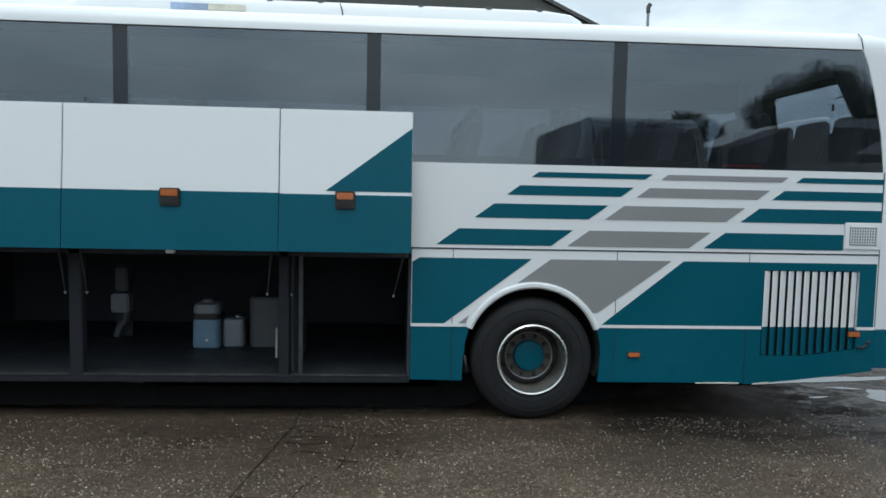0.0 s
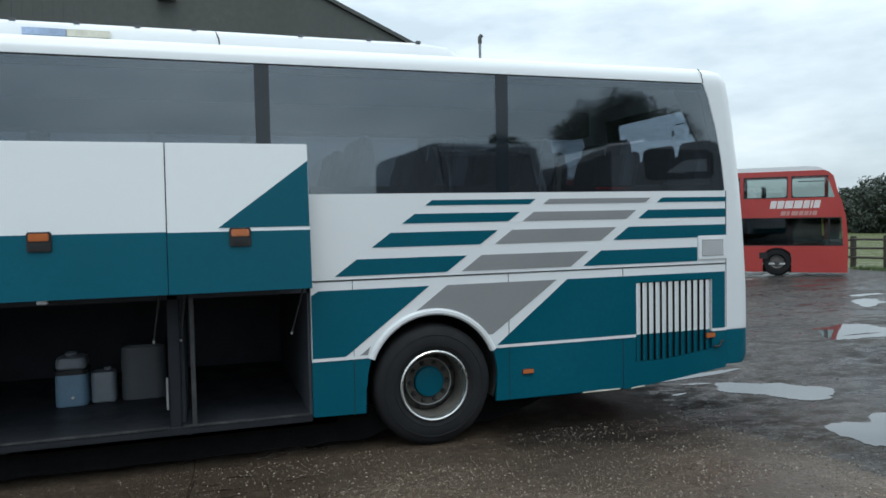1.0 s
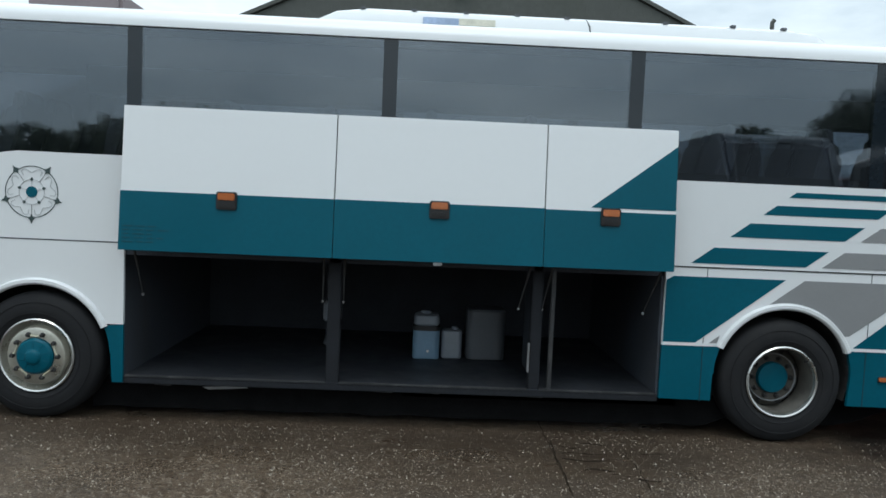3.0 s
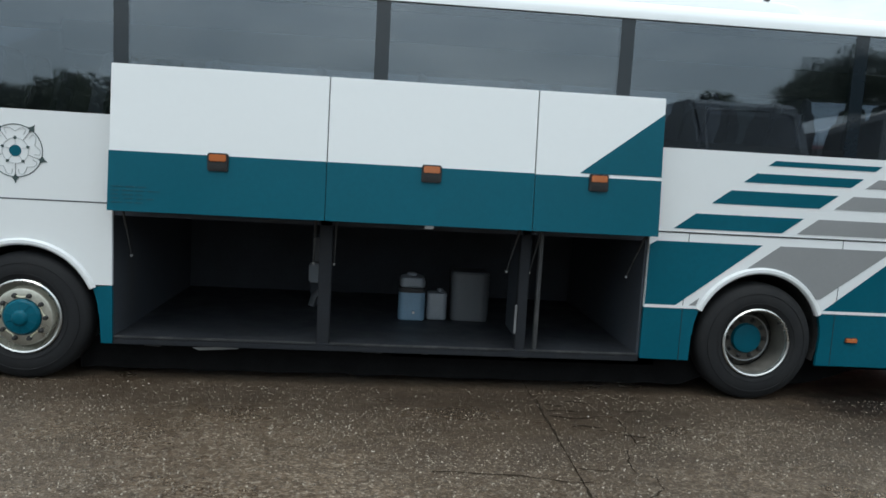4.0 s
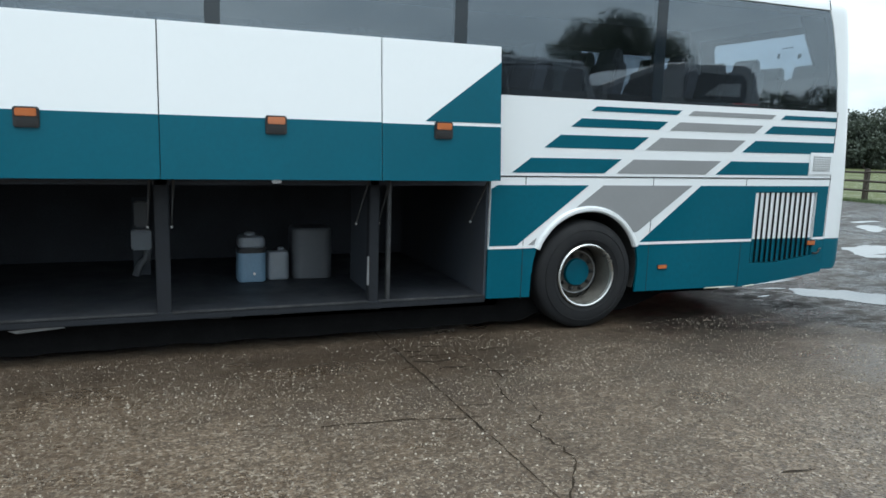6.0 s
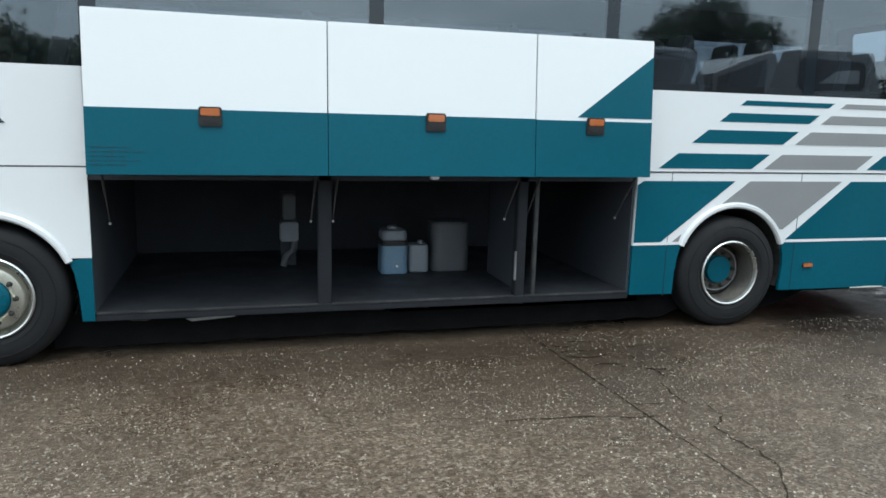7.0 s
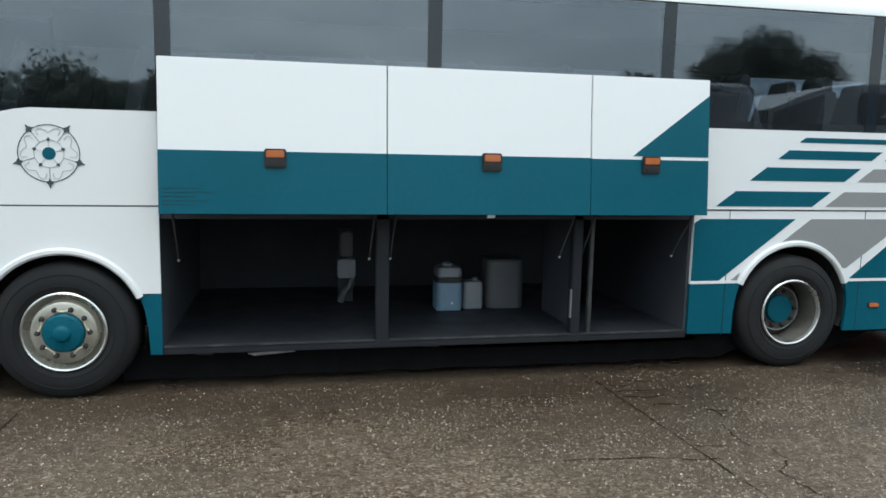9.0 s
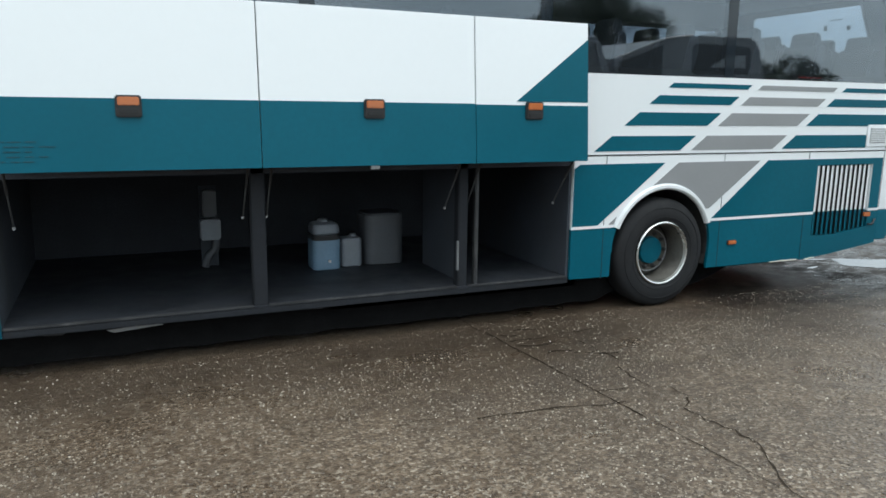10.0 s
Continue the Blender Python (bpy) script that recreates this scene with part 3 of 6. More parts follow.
def make_rubble():
    r = np.random.RandomState(8)
    verts, faces = [], []
    for i in range(26000):
        x, y = 3.6 + 6.5 * r.rand() ** 1.5, r.uniform(2.2, 11.0)
        if math.sin(2.1 * x + 1.3 * y) + math.sin(3.7 * y - 1.9 * x) + r.normal() * 0.8 < 0:
            continue
        if any(math.hypot((x - px) / rx, (y - py) / ry) < 1.25 for px, py, rx, ry, turn in PUDDLES):
            continue
        s = 0.003 + 0.010 * r.rand() ** 3
        a, st, z = r.uniform(0, 6.28), r.uniform(0.5, 1.0), ground_z(y)
        k = len(verts)
        ca, sa = math.cos(a) * s, math.sin(a) * s
        ring = ((ca, sa), (-sa * st, ca * st), (-ca, -sa), (sa * st, -ca * st))
        verts += [(x + dx, y + dy, z - 0.002) for dx, dy in ring]
        verts += [(x + dx * 0.55, y + dy * 0.55, z + s * 0.6) for dx, dy in ring]
        faces.append((k + 4, k + 5, k + 6, k + 7))
        faces += [(k + j, k + (j + 1) % 4, k + 4 + (j + 1) % 4, k + 4 + j) for j in range(4)]
    me = bpy.data.meshes.new("loose_stones")
    me.from_pydata(verts, [], faces)
    me.materials.append(GREYSTONE)
    return tagged(new("loose_stones", me), "loose grey stones on the broken wet tarmac", "gravel", "", "stuff")


make_rubble()

# ---- coach ----
SIDE, FAR = 5.91, 8.41          # the near and far flank
REAR_AXLE, FRONT_AXLE, HUB = 1.215, -4.845, 0.154
WHEEL = SIDE - 0.008            # the plane of the rims
coach = thing("coach", "white, teal and grey coach with three luggage doors raised", "coach")


def arch_panel(cx, cz, r, x0, x1, z0, z1, y0=SIDE, y1=SIDE + 0.03):
    """A panel from x0 to x1 and z0 to z1 with a wheel arch cut up into it, in upright columns."""
    reach = math.sqrt(r * r - (z0 - cz) ** 2)
    xs = [x0] + [cx - reach * math.cos(math.pi * i / 28) for i in range(29)] + [x1]
    low = [z0] + [cz + math.sqrt(max(0.0, r * r - (x - cx) ** 2)) for x in xs[1:-1]] + [z0]
    low[1] = low[-2] = z0
    bm = bmesh.new()
    rows = [[bm.verts.new((x, y, z)) for y, z in ((y0, zl), (y0, z1), (y1, z1), (y1, zl))] for x, zl in zip(xs, low)]
    for a, b in zip(rows, rows[1:]):
        for k in range(4):
            bm.faces.new((a[k], a[(k + 1) % 4], b[(k + 1) % 4], b[k]))
    bm.faces.new(rows[0])
    bm.faces.new(rows[-1])
    return bm


T = 0.03
GRILLE = (3.170, 4.012, 0.200, 0.935)   # x and z of the engine grille's opening
# lower white flank, panel by panel
part("side_panel", plate([(0.195, 0.43), (0.5325, 0.43), (0.5325, 1.07), (0.195, 1.07)], SIDE, SIDE + T), WHITE, coach)
part("side_panel", arch_panel(REAR_AXLE, 0.205, 0.575, 0.5375, 1.9005, 0.43, 1.07), WHITE, coach)
part("side_panel", plate([(1.9055, 0.43), (3.0355, 0.43), (3.0355, 1.07), (1.9055, 1.07)], SIDE, SIDE + T), WHITE, coach)
part("side_panel", plate([(3.0405, 0.43), (GRILLE[0], 0.43), (GRILLE[0], GRILLE[3]), (GRILLE[1], GRILLE[3]), (GRILLE[1], 0.43), (4.172, 0.43), (4.172, 1.07), (3.0405, 1.07)], SIDE, SIDE + T), WHITE, coach)
part("side_panel", arch_panel(FRONT_AXLE, 0.178, 0.575, -5.45, -4.165, 0.43, 1.080), WHITE, coach)
# band below the windows
part("waist_panel", plate([(0.0, 1.083), (4.172, 1.083), (4.172, 1.775), (0.0, 1.775)], SIDE, SIDE + T), WHITE, coach)
part("waist_panel", plate([(-4.165, 1.083), (0.0, 1.083), (0.0, 1.775), (-4.165, 1.775)], SIDE + 0.004, SIDE + T), WHITE, coach)
front_edge = [(-4.165, 1.775), (-5.0, 1.778), (-5.1, 1.765), (-5.2, 1.742), (-5.3, 1.712), (-5.38, 1.680), (-5.45, 1.645)]
part("waist_panel", plate(front_edge + [(-5.45, 1.092), (-4.165, 1.092)], SIDE, SIDE + T), WHITE, coach)
part("drip_rail", boxed(0.195, 4.172, SIDE - 0.006, SIDE, 1.076, 1.083), GAP, coach, "thin dark joint line")
part("drip_rail", boxed(-5.45, -4.165, SIDE - 0.001, SIDE + 0.02, 1.083, 1.0925), PALEGREY, coach, "thin dark joint line")
part("wheel_arch_backing", boxed(-5.44, -4.17, SIDE + 0.02, SIDE + 0.03, 1.05, 1.12), GAP, coach)


def tail(x):
    """The underside of the skirt, rising behind the last joint."""
    return -0.035 if x < 3.04 else -0.045 + 0.15 * ((x - 3.04) / 1.37) ** 1.25


# teal skirt
part("skirt", plate([(0.195, 0.43), (0.195, -0.015), (0.5325, -0.020), (0.5325, 0.43)], SIDE, SIDE + T), TEAL, coach)
part("skirt", plate([(0.5375, 0.43), (0.5375, -0.020), (0.625, -0.022), (0.632, 0.20)] + arc(REAR_AXLE, 0.205, 0.575, 180, 157, 5), SIDE, SIDE + T), TEAL, coach)
part("skirt", plate(arc(REAR_AXLE, 0.205, 0.575, 23, 0, 5) + [(1.775, -0.03), (3.0355, -0.035), (3.0355, 0.43)], SIDE, SIDE + T), TEAL, coach)
tail_line = [(x, tail(x)) for x in np.linspace(3.0405, 4.172, 8)]
part("skirt", plate([(4.172, 0.43), (GRILLE[1], 0.43), (GRILLE[1], GRILLE[2] + 0.06), (GRILLE[0] + 0.35, GRILLE[2]), (GRILLE[0], GRILLE[2]), (GRILLE[0], 0.43), (3.0405, 0.43)] + tail_line, SIDE, SIDE + T), TEAL, coach)
part("skirt", plate([(-4.165, 0.43), (-4.165, -0.04), (-4.25, -0.04), (-4.265, 0.2)] + arc(FRONT_AXLE, 0.178, 0.575, 2, 24, 5), SIDE, SIDE + T), TEAL, coach)
part("skirt", plate([(-5.45, 0.43), (-5.45, -0.02), (-5.435, -0.03), (-5.422, 0.2)] + arc(FRONT_AXLE, 0.178, 0.575, 178, 156, 5), SIDE, SIDE + T), TEAL, coach)
for x in (0.535, 1.903, 3.038):
    part("panel_seam", boxed(x - 0.002, x + 0.002, SIDE - 0.0035, SIDE + 0.02, tail(x) + 0.004, 1.07), SEAMLINE, coach)


def wheel_arch_trim(cx, cz, r, a0, a1):
    bm = bmesh.new()
    prof = [(r - 0.027, SIDE + 0.02), (r - 0.027, SIDE - 0.012), (r - 0.012, SIDE - 0.028), (r + 0.012, SIDE - 0.028), (r + 0.024, SIDE - 0.010), (r + 0.026, SIDE + 0.004)]
    rows = []
    for k in range(41):
        a = radians(a0 + (a1 - a0) * k / 40)
        rows.append([bm.verts.new((cx + q * math.cos(a), y, cz + q * math.sin(a))) for q, y in prof])
    for s, t in zip(rows, rows[1:]):
        for i in range(len(prof)):
            j = (i + 1) % len(prof)
            bm.faces.new((s[i], s[j], t[j], t[i]))
    bm.faces.new(rows[0])
    bm.faces.new(rows[-1])
    return bm


part("wheel_arch_trim", wheel_arch_trim(REAR_AXLE, 0.205, 0.577, 22, 158), WHITE, coach, "raised white wheel arch lip", smooth=True)
part("wheel_arch_trim", wheel_arch_trim(FRONT_AXLE, 0.178, 0.577, 23, 157), WHITE, coach, "raised white wheel arch lip", smooth=True)


def wheel_well(cx):
    bm = bmesh.new()
    ring0 = [bm.verts.new((cx + 0.575 * math.cos(radians(a)), SIDE + 0.03, 0.2 + 0.575 * math.sin(radians(a)))) for a in range(-20, 201, 10)]
    ring1 = [bm.verts.new((v.co.x, SIDE + 0.95, v.co.z)) for v in ring0]
    for i in range(len(ring0) - 1):
        bm.faces.new((ring0[i], ring0[i + 1], ring1[i + 1], ring1[i]))
    bm.faces.new(ring1)
    return bm


part("wheel_well", wheel_well(REAR_AXLE), CHASSIS, coach)
part("wheel_well", wheel_well(FRONT_AXLE), CHASSIS, coach)

# livery vinyls, 3 mm proud
LIV0, LIV1 = SIDE - 0.004, SIDE + 0.001


def sticker(outline, material, label=""):
    return part("livery_stripe", plate(outline, LIV0, LIV1), material, coach, label)


SLANT = 1.37
for k, (zt, zb) in enumerate(((1.717, 1.674), (1.605, 1.527), (1.453, 1.336), (1.244, 1.111))):
    def at(x0, z):
        return x0 + SLANT * (z - 1.11)
    sticker([(at(0.392, zt), zt), (at(0.392, zb), zb), (at(1.34, zb), zb), (at(1.34, zt), zt)], TEAL, "slanted teal vinyl stripe")
    sticker([(at(1.475, zt), zt), (at(1.475, zb), zb), (at(2.505, zb), zb), (at(2.505, zt), zt)], GREY, "slanted grey vinyl stripe")
    end = 3.845 if k == 3 else 4.165
    sticker([(at(2.632, zt), zt), (at(2.632, zb), zb), (end, zb), (end, zt)], TEAL, "slanted teal vinyl stripe")
sticker([(0.26, 1.0), (0.2, 0.965), (0.2, 0.457), (0.468, 0.457), (1.185, 1.0)], TEAL, "teal vinyl panel")
sticker([(1.345, 1.0)] + arc(REAR_AXLE, 0.205, 0.608, 104, 35, 14) + [(1.75, 0.555), (2.365, 1.0)], GREY, "grey vinyl panel")
sticker([(0.585, 0.458), (0.648, 0.458), (0.672, 0.525)], GREY)
sticker([(2.472, 1.0), (1.79, 0.457), (GRILLE[0], 0.457), (GRILLE[0], GRILLE[3]), (GRILLE[1], GRILLE[3]), (GRILLE[1], 0.457), (4.158, 0.457), (4.158, 1.0)], TEAL, "teal vinyl panel")

# engine grille
gx0, gx1, gz0, gz1 = GRILLE
part("grille_recess", boxed(gx0 - 0.02, gx1 + 0.02, SIDE + 0.060, SIDE + 0.066, gz0 - 0.03, gz1 + 0.02), GAP, coach, "dark louvred engine grille opening")
for x0, x1, z0, z1 in ((gx0 - 0.006, gx0 - 0.001, gz0, gz1), (gx1 + 0.001, gx1 + 0.006, gz0, gz1), (gx0, gx1, gz1 + 0.001, gz1 + 0.006)):
    part("grille_reveal", boxed(x0, x1, SIDE + 0.006, SIDE + 0.060, z0, z1), GAP, coach)


def slat_mesh(x, low, high):
    """An upright louvre blade, turned 25 degrees so that its face looks to the rear."""
    prof = [(-0.030, -0.006), (-0.0265, -0.010), (-0.020, -0.009), (0.028, 0.013), (0.029, 0.018), (-0.028, -0.001)]
    bm = bmesh.new()
    a = [bm.verts.new((x + dx, SIDE + 0.006 + dy, low)) for dx, dy in prof]
    b = [bm.verts.new((x + dx, SIDE + 0.006 + dy, high)) for dx, dy in prof]
    for k in range(len(prof)):
        q = (k + 1) % len(prof)
        bm.faces.new((a[k], a[q], b[q], b[k]))
    bm.faces.new(a)
    bm.faces.new(b)
    return bm


for i in range(12):
    x = gx0 + 0.037 + i * 0.0695
    part("grille_slat", slat_mesh(x, 0.452, 0.928), WHITE, coach, "white upright grille slat")
    part("grille_slat", slat_mesh(x, gz0 + 0.004 + 0.055 * max(0, i - 4) / 7, 0.449), TEAL, coach, "teal upright grille slat")
part("tow_hook", tube([(4.02, LIV0 - 0.008, 0.285), (4.06, LIV0 - 0.02, 0.280), (4.09, LIV0 - 0.02, 0.300), (4.105, LIV0 - 0.015, 0.325), (4.135, LIV0 - 0.002, 0.332)], 0.011), BLACK, coach, "small black hook", smooth=True)
for x0, x1 in ((2.62, 3.00), (3.12, 3.26)):
    xm = (x0 + x1) / 2
    part("skirt_edge", plate([(x0, tail(x0) - 0.006), (x1, tail(x1) - 0.006), (x1, tail(x1) + 0.004), (xm, tail(xm) + 0.007), (x0, tail(x0) + 0.003)], SIDE - 0.003, SIDE + 0.01), STICKY, coach, "bare chipped lower edge of the skirt")

# small air vent
vent = part("air_vent", boxed(3.850, 4.172, SIDE - 0.012, SIDE - 0.001, 1.122, 1.350), WHITE, coach, "small white slatted air vent", bevel=0.004)
part("vent_mesh", boxed(3.895, 4.135, SIDE - 0.015, SIDE - 0.012, 1.160, 1.318), GAP, vent)
for i in range(7):
    z = 1.168 + i * 0.0237
    part("vent_slat", boxed(3.897, 4.133, SIDE - 0.022, SIDE - 0.015, z, z + 0.008), WHITE, vent)
for i in range(11):
    x = 3.902 + i * 0.0226
    part("vent_bar", boxed(x - 0.003, x + 0.003, SIDE - 0.021, SIDE - 0.0155, 1.164, 1.316), WHITE, vent)


def marker(x, z, w, h, parent=coach):
    base = part("side_marker", boxed(x - w / 2, x + w / 2, SIDE - 0.022, SIDE, z - h / 2, z + h / 2), AMBER, parent, "small amber side marker lamp", bevel=0.004)
    part("lamp_base", boxed(x - w / 2 - 0.004, x + w / 2 + 0.004, SIDE - 0.008, SIDE - 0.001, z - h / 2 - 0.004, z + h / 2 + 0.004), BLACK, base)


marker(2.075, 0.205, 0.10, 0.036)
marker(3.985, 0.395, 0.10, 0.045)

# roof: a curved section drawn along the coach
HALF = (SIDE + FAR) / 2
roof_half = [(SIDE, 2.785), (SIDE + 0.004, 2.83), (SIDE + 0.02, 2.875), (SIDE + 0.06, 2.915), (SIDE + 0.16, 2.950), (SIDE + 0.5, 2.985), (HALF, 3.0)]
roof_line = roof_half + [(2 * HALF - y, z) for y, z in roof_half[-2::-1]]


def section(line, x0, x1, thick):
    bm = bmesh.new()
    inner = [(HALF + (y - HALF) * 0.965, z - thick) for y, z in line]
    loop = line + inner[::-1]
    a = [bm.verts.new((x0, y, z)) for y, z in loop]
    b = [bm.verts.new((x1, y, z)) for y, z in loop]
    n = len(loop)
    for i in range(n):
        bm.faces.new((a[i], a[(i + 1) % n], b[(i + 1) % n], b[i]))
    return bm


part("roof", section(roof_line, -7.3, 3.93, 0.05), WHITE, coach, smooth=True)
part("roof_gutter", boxed(-7.2, 3.90, SIDE - 0.008, SIDE + 0.01, 2.779, 2.787), GAP, coach)

# rear cap: outline in x by height, rounded in plan
REAR = [(0.09, 4.45), (0.15, 4.49), (0.45, 4.495), (0.8, 4.49), (1.1, 4.475), (1.5, 4.445), (1.8, 4.415), (2.1, 4.375), (2.4, 4.33), (2.65, 4.285), (2.80, 4.25), (2.90, 4.21), (2.955, 4.12), (2.99, 3.96)]
WINEDGE = [(0.0, 4.175), (1.78, 4.165), (2.1, 4.12), (2.4, 4.05), (2.65, 3.975), (2.80, 3.91), (3.0, 3.90)]


def rear_x(z):
    return float(np.interp(z, [p[0] for p in REAR], [p[1] for p in REAR]))


def side_x(z):
    return float(np.interp(z, [p[0] for p in WINEDGE], [p[1] for p in WINEDGE]))


def plan_curve(z, n=8):
    """The near half of the rear end's plan at one height, from the flank to the middle."""
    xr, xs = rear_x(z), side_x(z)
    r = min(0.16, xr - xs - 0.002)
    inset = 0.0 if z < 2.785 else float(np.interp(z, [p[1] for p in roof_half], [p[0] for p in roof_half])) - SIDE
    y0 = SIDE + inset
    pts = [(xs, y0), (xs + 0.008, y0)]
    for i in range(n + 1):
        a = radians(90 * i / n)
        pts.append((xr - r + r * math.sin(a), y0 + r - r * math.cos(a)))
    pts += [(xr, SIDE + 0.62 + inset * 0.5), (xr + 0.01, HALF)]
    return pts


def rear_shell(zs, hole):
    bm = bmesh.new()
    rows = []
    for z in zs:
        near = plan_curve(z)
        full = near + [(x, 2 * HALF - y) for x, y in near[-2::-1]]
        rows.append([bm.verts.new((x, y, z)) for x, y in full])
    m = len(rows[0])
    for (za, a), (zb, b) in zip(zip(zs, rows), zip(zs[1:], rows[1:])):
        for i in range(m - 1):
            if hole and hole[0] <= za and zb <= hole[1] and 10 <= i <= m - 12:
                continue
            bm.faces.new((a[i], a[i + 1], b[i + 1], b[i]))
    return bm


def solid(ob, thick):
    mod = ob.modifiers.new("thickness", "SOLIDIFY")
    mod.thickness, mod.offset = thick, -1
    return ob


solid(part("rear_panel", rear_shell([0.434, 0.442, 0.6, 0.8, 1.0, 1.1, 1.3, 1.5, 1.78, 1.95, 2.1, 2.25, 2.4, 2.55, 2.66, 2.74, 2.80, 2.85, 2.90, 2.935, 2.955, 2.975, 2.99], (1.95, 2.66)), WHITE, coach, smooth=True), 0.03)
solid(part("rear_bumper", rear_shell([0.10, 0.106, 0.13, 0.18, 0.3, 0.424, 0.43], None), TEAL, coach, smooth=True), 0.03)
part("white_band", plate([(0.2, 0.430), (0.62, 0.430), (0.62, 0.455), (0.2, 0.455)], LIV0, LIV1), WHITE, coach)
part("white_band", plate([(1.8, 0.430), (GRILLE[0], 0.430), (GRILLE[0], 0.455), (1.8, 0.455)], LIV0, LIV1), WHITE, coach)
part("white_band", plate([(GRILLE[1], 0.430), (4.17, 0.430), (4.17, 0.455), (GRILLE[1], 0.455)], LIV0, LIV1), WHITE, coach)
rear_pane = bmesh.new()
pane_v = [rear_pane.verts.new((rear_x(z) - 0.012, y, z)) for y, z in ((6.2, 1.93), (8.12, 1.93), (8.12, 2.68), (6.2, 2.68))]
rear_pane.faces.new(pane_v)
solid(part("rear_window", rear_pane, REARGLASS, coach, "wide rear window pane"), 0.006).visible_shadow = False


def rear_frame():
    """The rubber surround of the rear window, with rounded inner corners, in the slope of the rear end."""
    def corner_line(y0, y1, z0, z1, r):
        pts = []
        for cy, cz, a0 in ((y1 - r, z1 - r, 0), (y0 + r, z1 - r, 90), (y0 + r, z0 + r, 180), (y1 - r, z0 + r, 270)):
            pts += [(cy + r * math.cos(radians(a0 + 11.25 * k)), cz + r * math.sin(radians(a0 + 11.25 * k))) for k in range(9)]
        return pts
    bm = bmesh.new()
    outer, inner = corner_line(6.10, 8.22, 1.90, 2.72, 0.02), corner_line(6.20, 7.98, 1.97, 2.645, 0.06)
    rows = []
    for line, dx in ((outer, -0.018), (inner, -0.018), (inner, -0.038), (outer, -0.038)):
        rows.append([bm.verts.new((rear_x(z) + dx, y, z)) for y, z in line])
    n = len(rows[0])
    for a, b in zip(rows, rows[1:] + rows[:1]):
        for k in range(n):
            bm.faces.new((a[k], a[(k + 1) % n], b[(k + 1) % n], b[k]))
    return bm


part("rear_window_surround", rear_frame(), GAP, coach, "black rubber window surround")
for y, z, w, h in ((6.62, 2.42, 0.05, 0.05), (6.92, 2.44, 0.04, 0.06), (6.78, 2.52, 0.16, 0.012), (7.35, 2.30, 0.05, 0.05)):
    part("window_sticker", boxed(rear_x(z) - 0.022, rear_x(z) - 0.0195, y - w / 2, y + w / 2, z - h / 2, z + h / 2), INK, coach, "small dark sticker on the rear window")

part("panel_seam", tube([(3.915, SIDE - 0.003, 2.79), (3.90, SIDE + 0.006, 2.88), (3.895, SIDE + 0.05, 2.925)], 0.004), GAP, coach)
part("panel_seam", boxed(4.170, 4.176, SIDE - 0.003, SIDE + 0.02, 0.46, 1.775), PALEGREY, coach)
# side windows on both flanks
PILLARS = [-5.49, -4.105, -2.108, -0.135, 1.868]


def window_outline(x0, x1, last):
    if last:
        return [(x0, 1.778), (4.160, 1.778)] + [(side_x(z) - 0.005, z) for z in (2.1, 2.4, 2.65, 2.782)] + [(x0, 2.782)]
    if x1 < -4:
        return [(x, z + 0.004) for x, z in front_edge[::-1]] + [(x1, 2.782), (x0, 2.782)]
    return [(x0, 1.778), (x1, 1.778), (x1, 2.782), (x0, 2.782)]


for i, x0 in enumerate(PILLARS):
    last = i == len(PILLARS) - 1
    x1 = 4.1 if last else PILLARS[i + 1]
    a, b = x0 + 0.004, x1 - 0.004
    if i == 0:
        a = -5.45
    for y0, y1 in ((SIDE + 0.004, SIDE + 0.010), (FAR - 0.010, FAR - 0.004)):
        pane = part("window_pane", plate(window_outline(a, b, last), y0, y1), DARKGLASS if i == 0 and y0 > HALF else WINDOW, coach, "dark tinted side window")
        pane.visible_shadow = False
    for y0, y1 in ((SIDE + 0.001, SIDE + 0.06), (FAR - 0.06, FAR - 0.001)):
        part("window_pillar", boxed(x0 - 0.056, x0 + 0.056, y0, y1, 1.779, 2.777), PILLAR, coach, "dark printed glass window pillar")
part("window_border", plate([(0.15, 1.778), (4.150, 1.778), (4.14, 1.835), (0.15, 1.835)], SIDE + 0.012, SIDE + 0.03), GAP, coach, "black window border")
part("window_border", boxed(-5.45, 3.90, SIDE + 0.012, SIDE + 0.03, 2.715, 2.783), GAP, coach, "black window border")
part("window_border", plate([(4.05, 1.778), (4.158, 1.778), (4.11, 2.1), (4.04, 2.4), (3.965, 2.65), (3.90, 2.78), (3.84, 2.78), (3.92, 2.6), (4.01, 2.2)], SIDE + 0.0125, SIDE + 0.03), GAP, coach, "black window border")

part("window_seam_print", boxed(2.77, 3.10, SIDE + 0.0103, SIDE + 0.0117, 1.799, 1.814), REDLENS, coach, "small red printed strip on the glass")

# far flank, front, floor and lining
part("side_panel", boxed(-7.3, 3.05, FAR - T, FAR, -0.03, 1.775), WHITE, coach)
part("side_panel", boxed(3.055, 4.17, FAR - T, FAR, 0.12, 1.775), WHITE, coach)
part("window_pane", boxed(-7.3, -5.455, FAR - 0.010, FAR - 0.004, 1.65, 2.782), DARKGLASS, coach, "dark tinted side window").visible_shadow = False
part("deck_floor", boxed(-7.2, 4.4, SIDE + 0.04, FAR - 0.04, 1.10, 1.16), TRIM, coach)
part("cabin_ceiling", boxed(-7.2, 3.9, SIDE + 0.10, FAR - 0.10, 2.80, 2.83), TRIM, coach)
part("luggage_rack", boxed(-5.4, 3.85, FAR - 0.48, FAR - 0.065, 2.50, 2.795), RACK, coach, "dark overhead luggage locker", bevel=0.02)
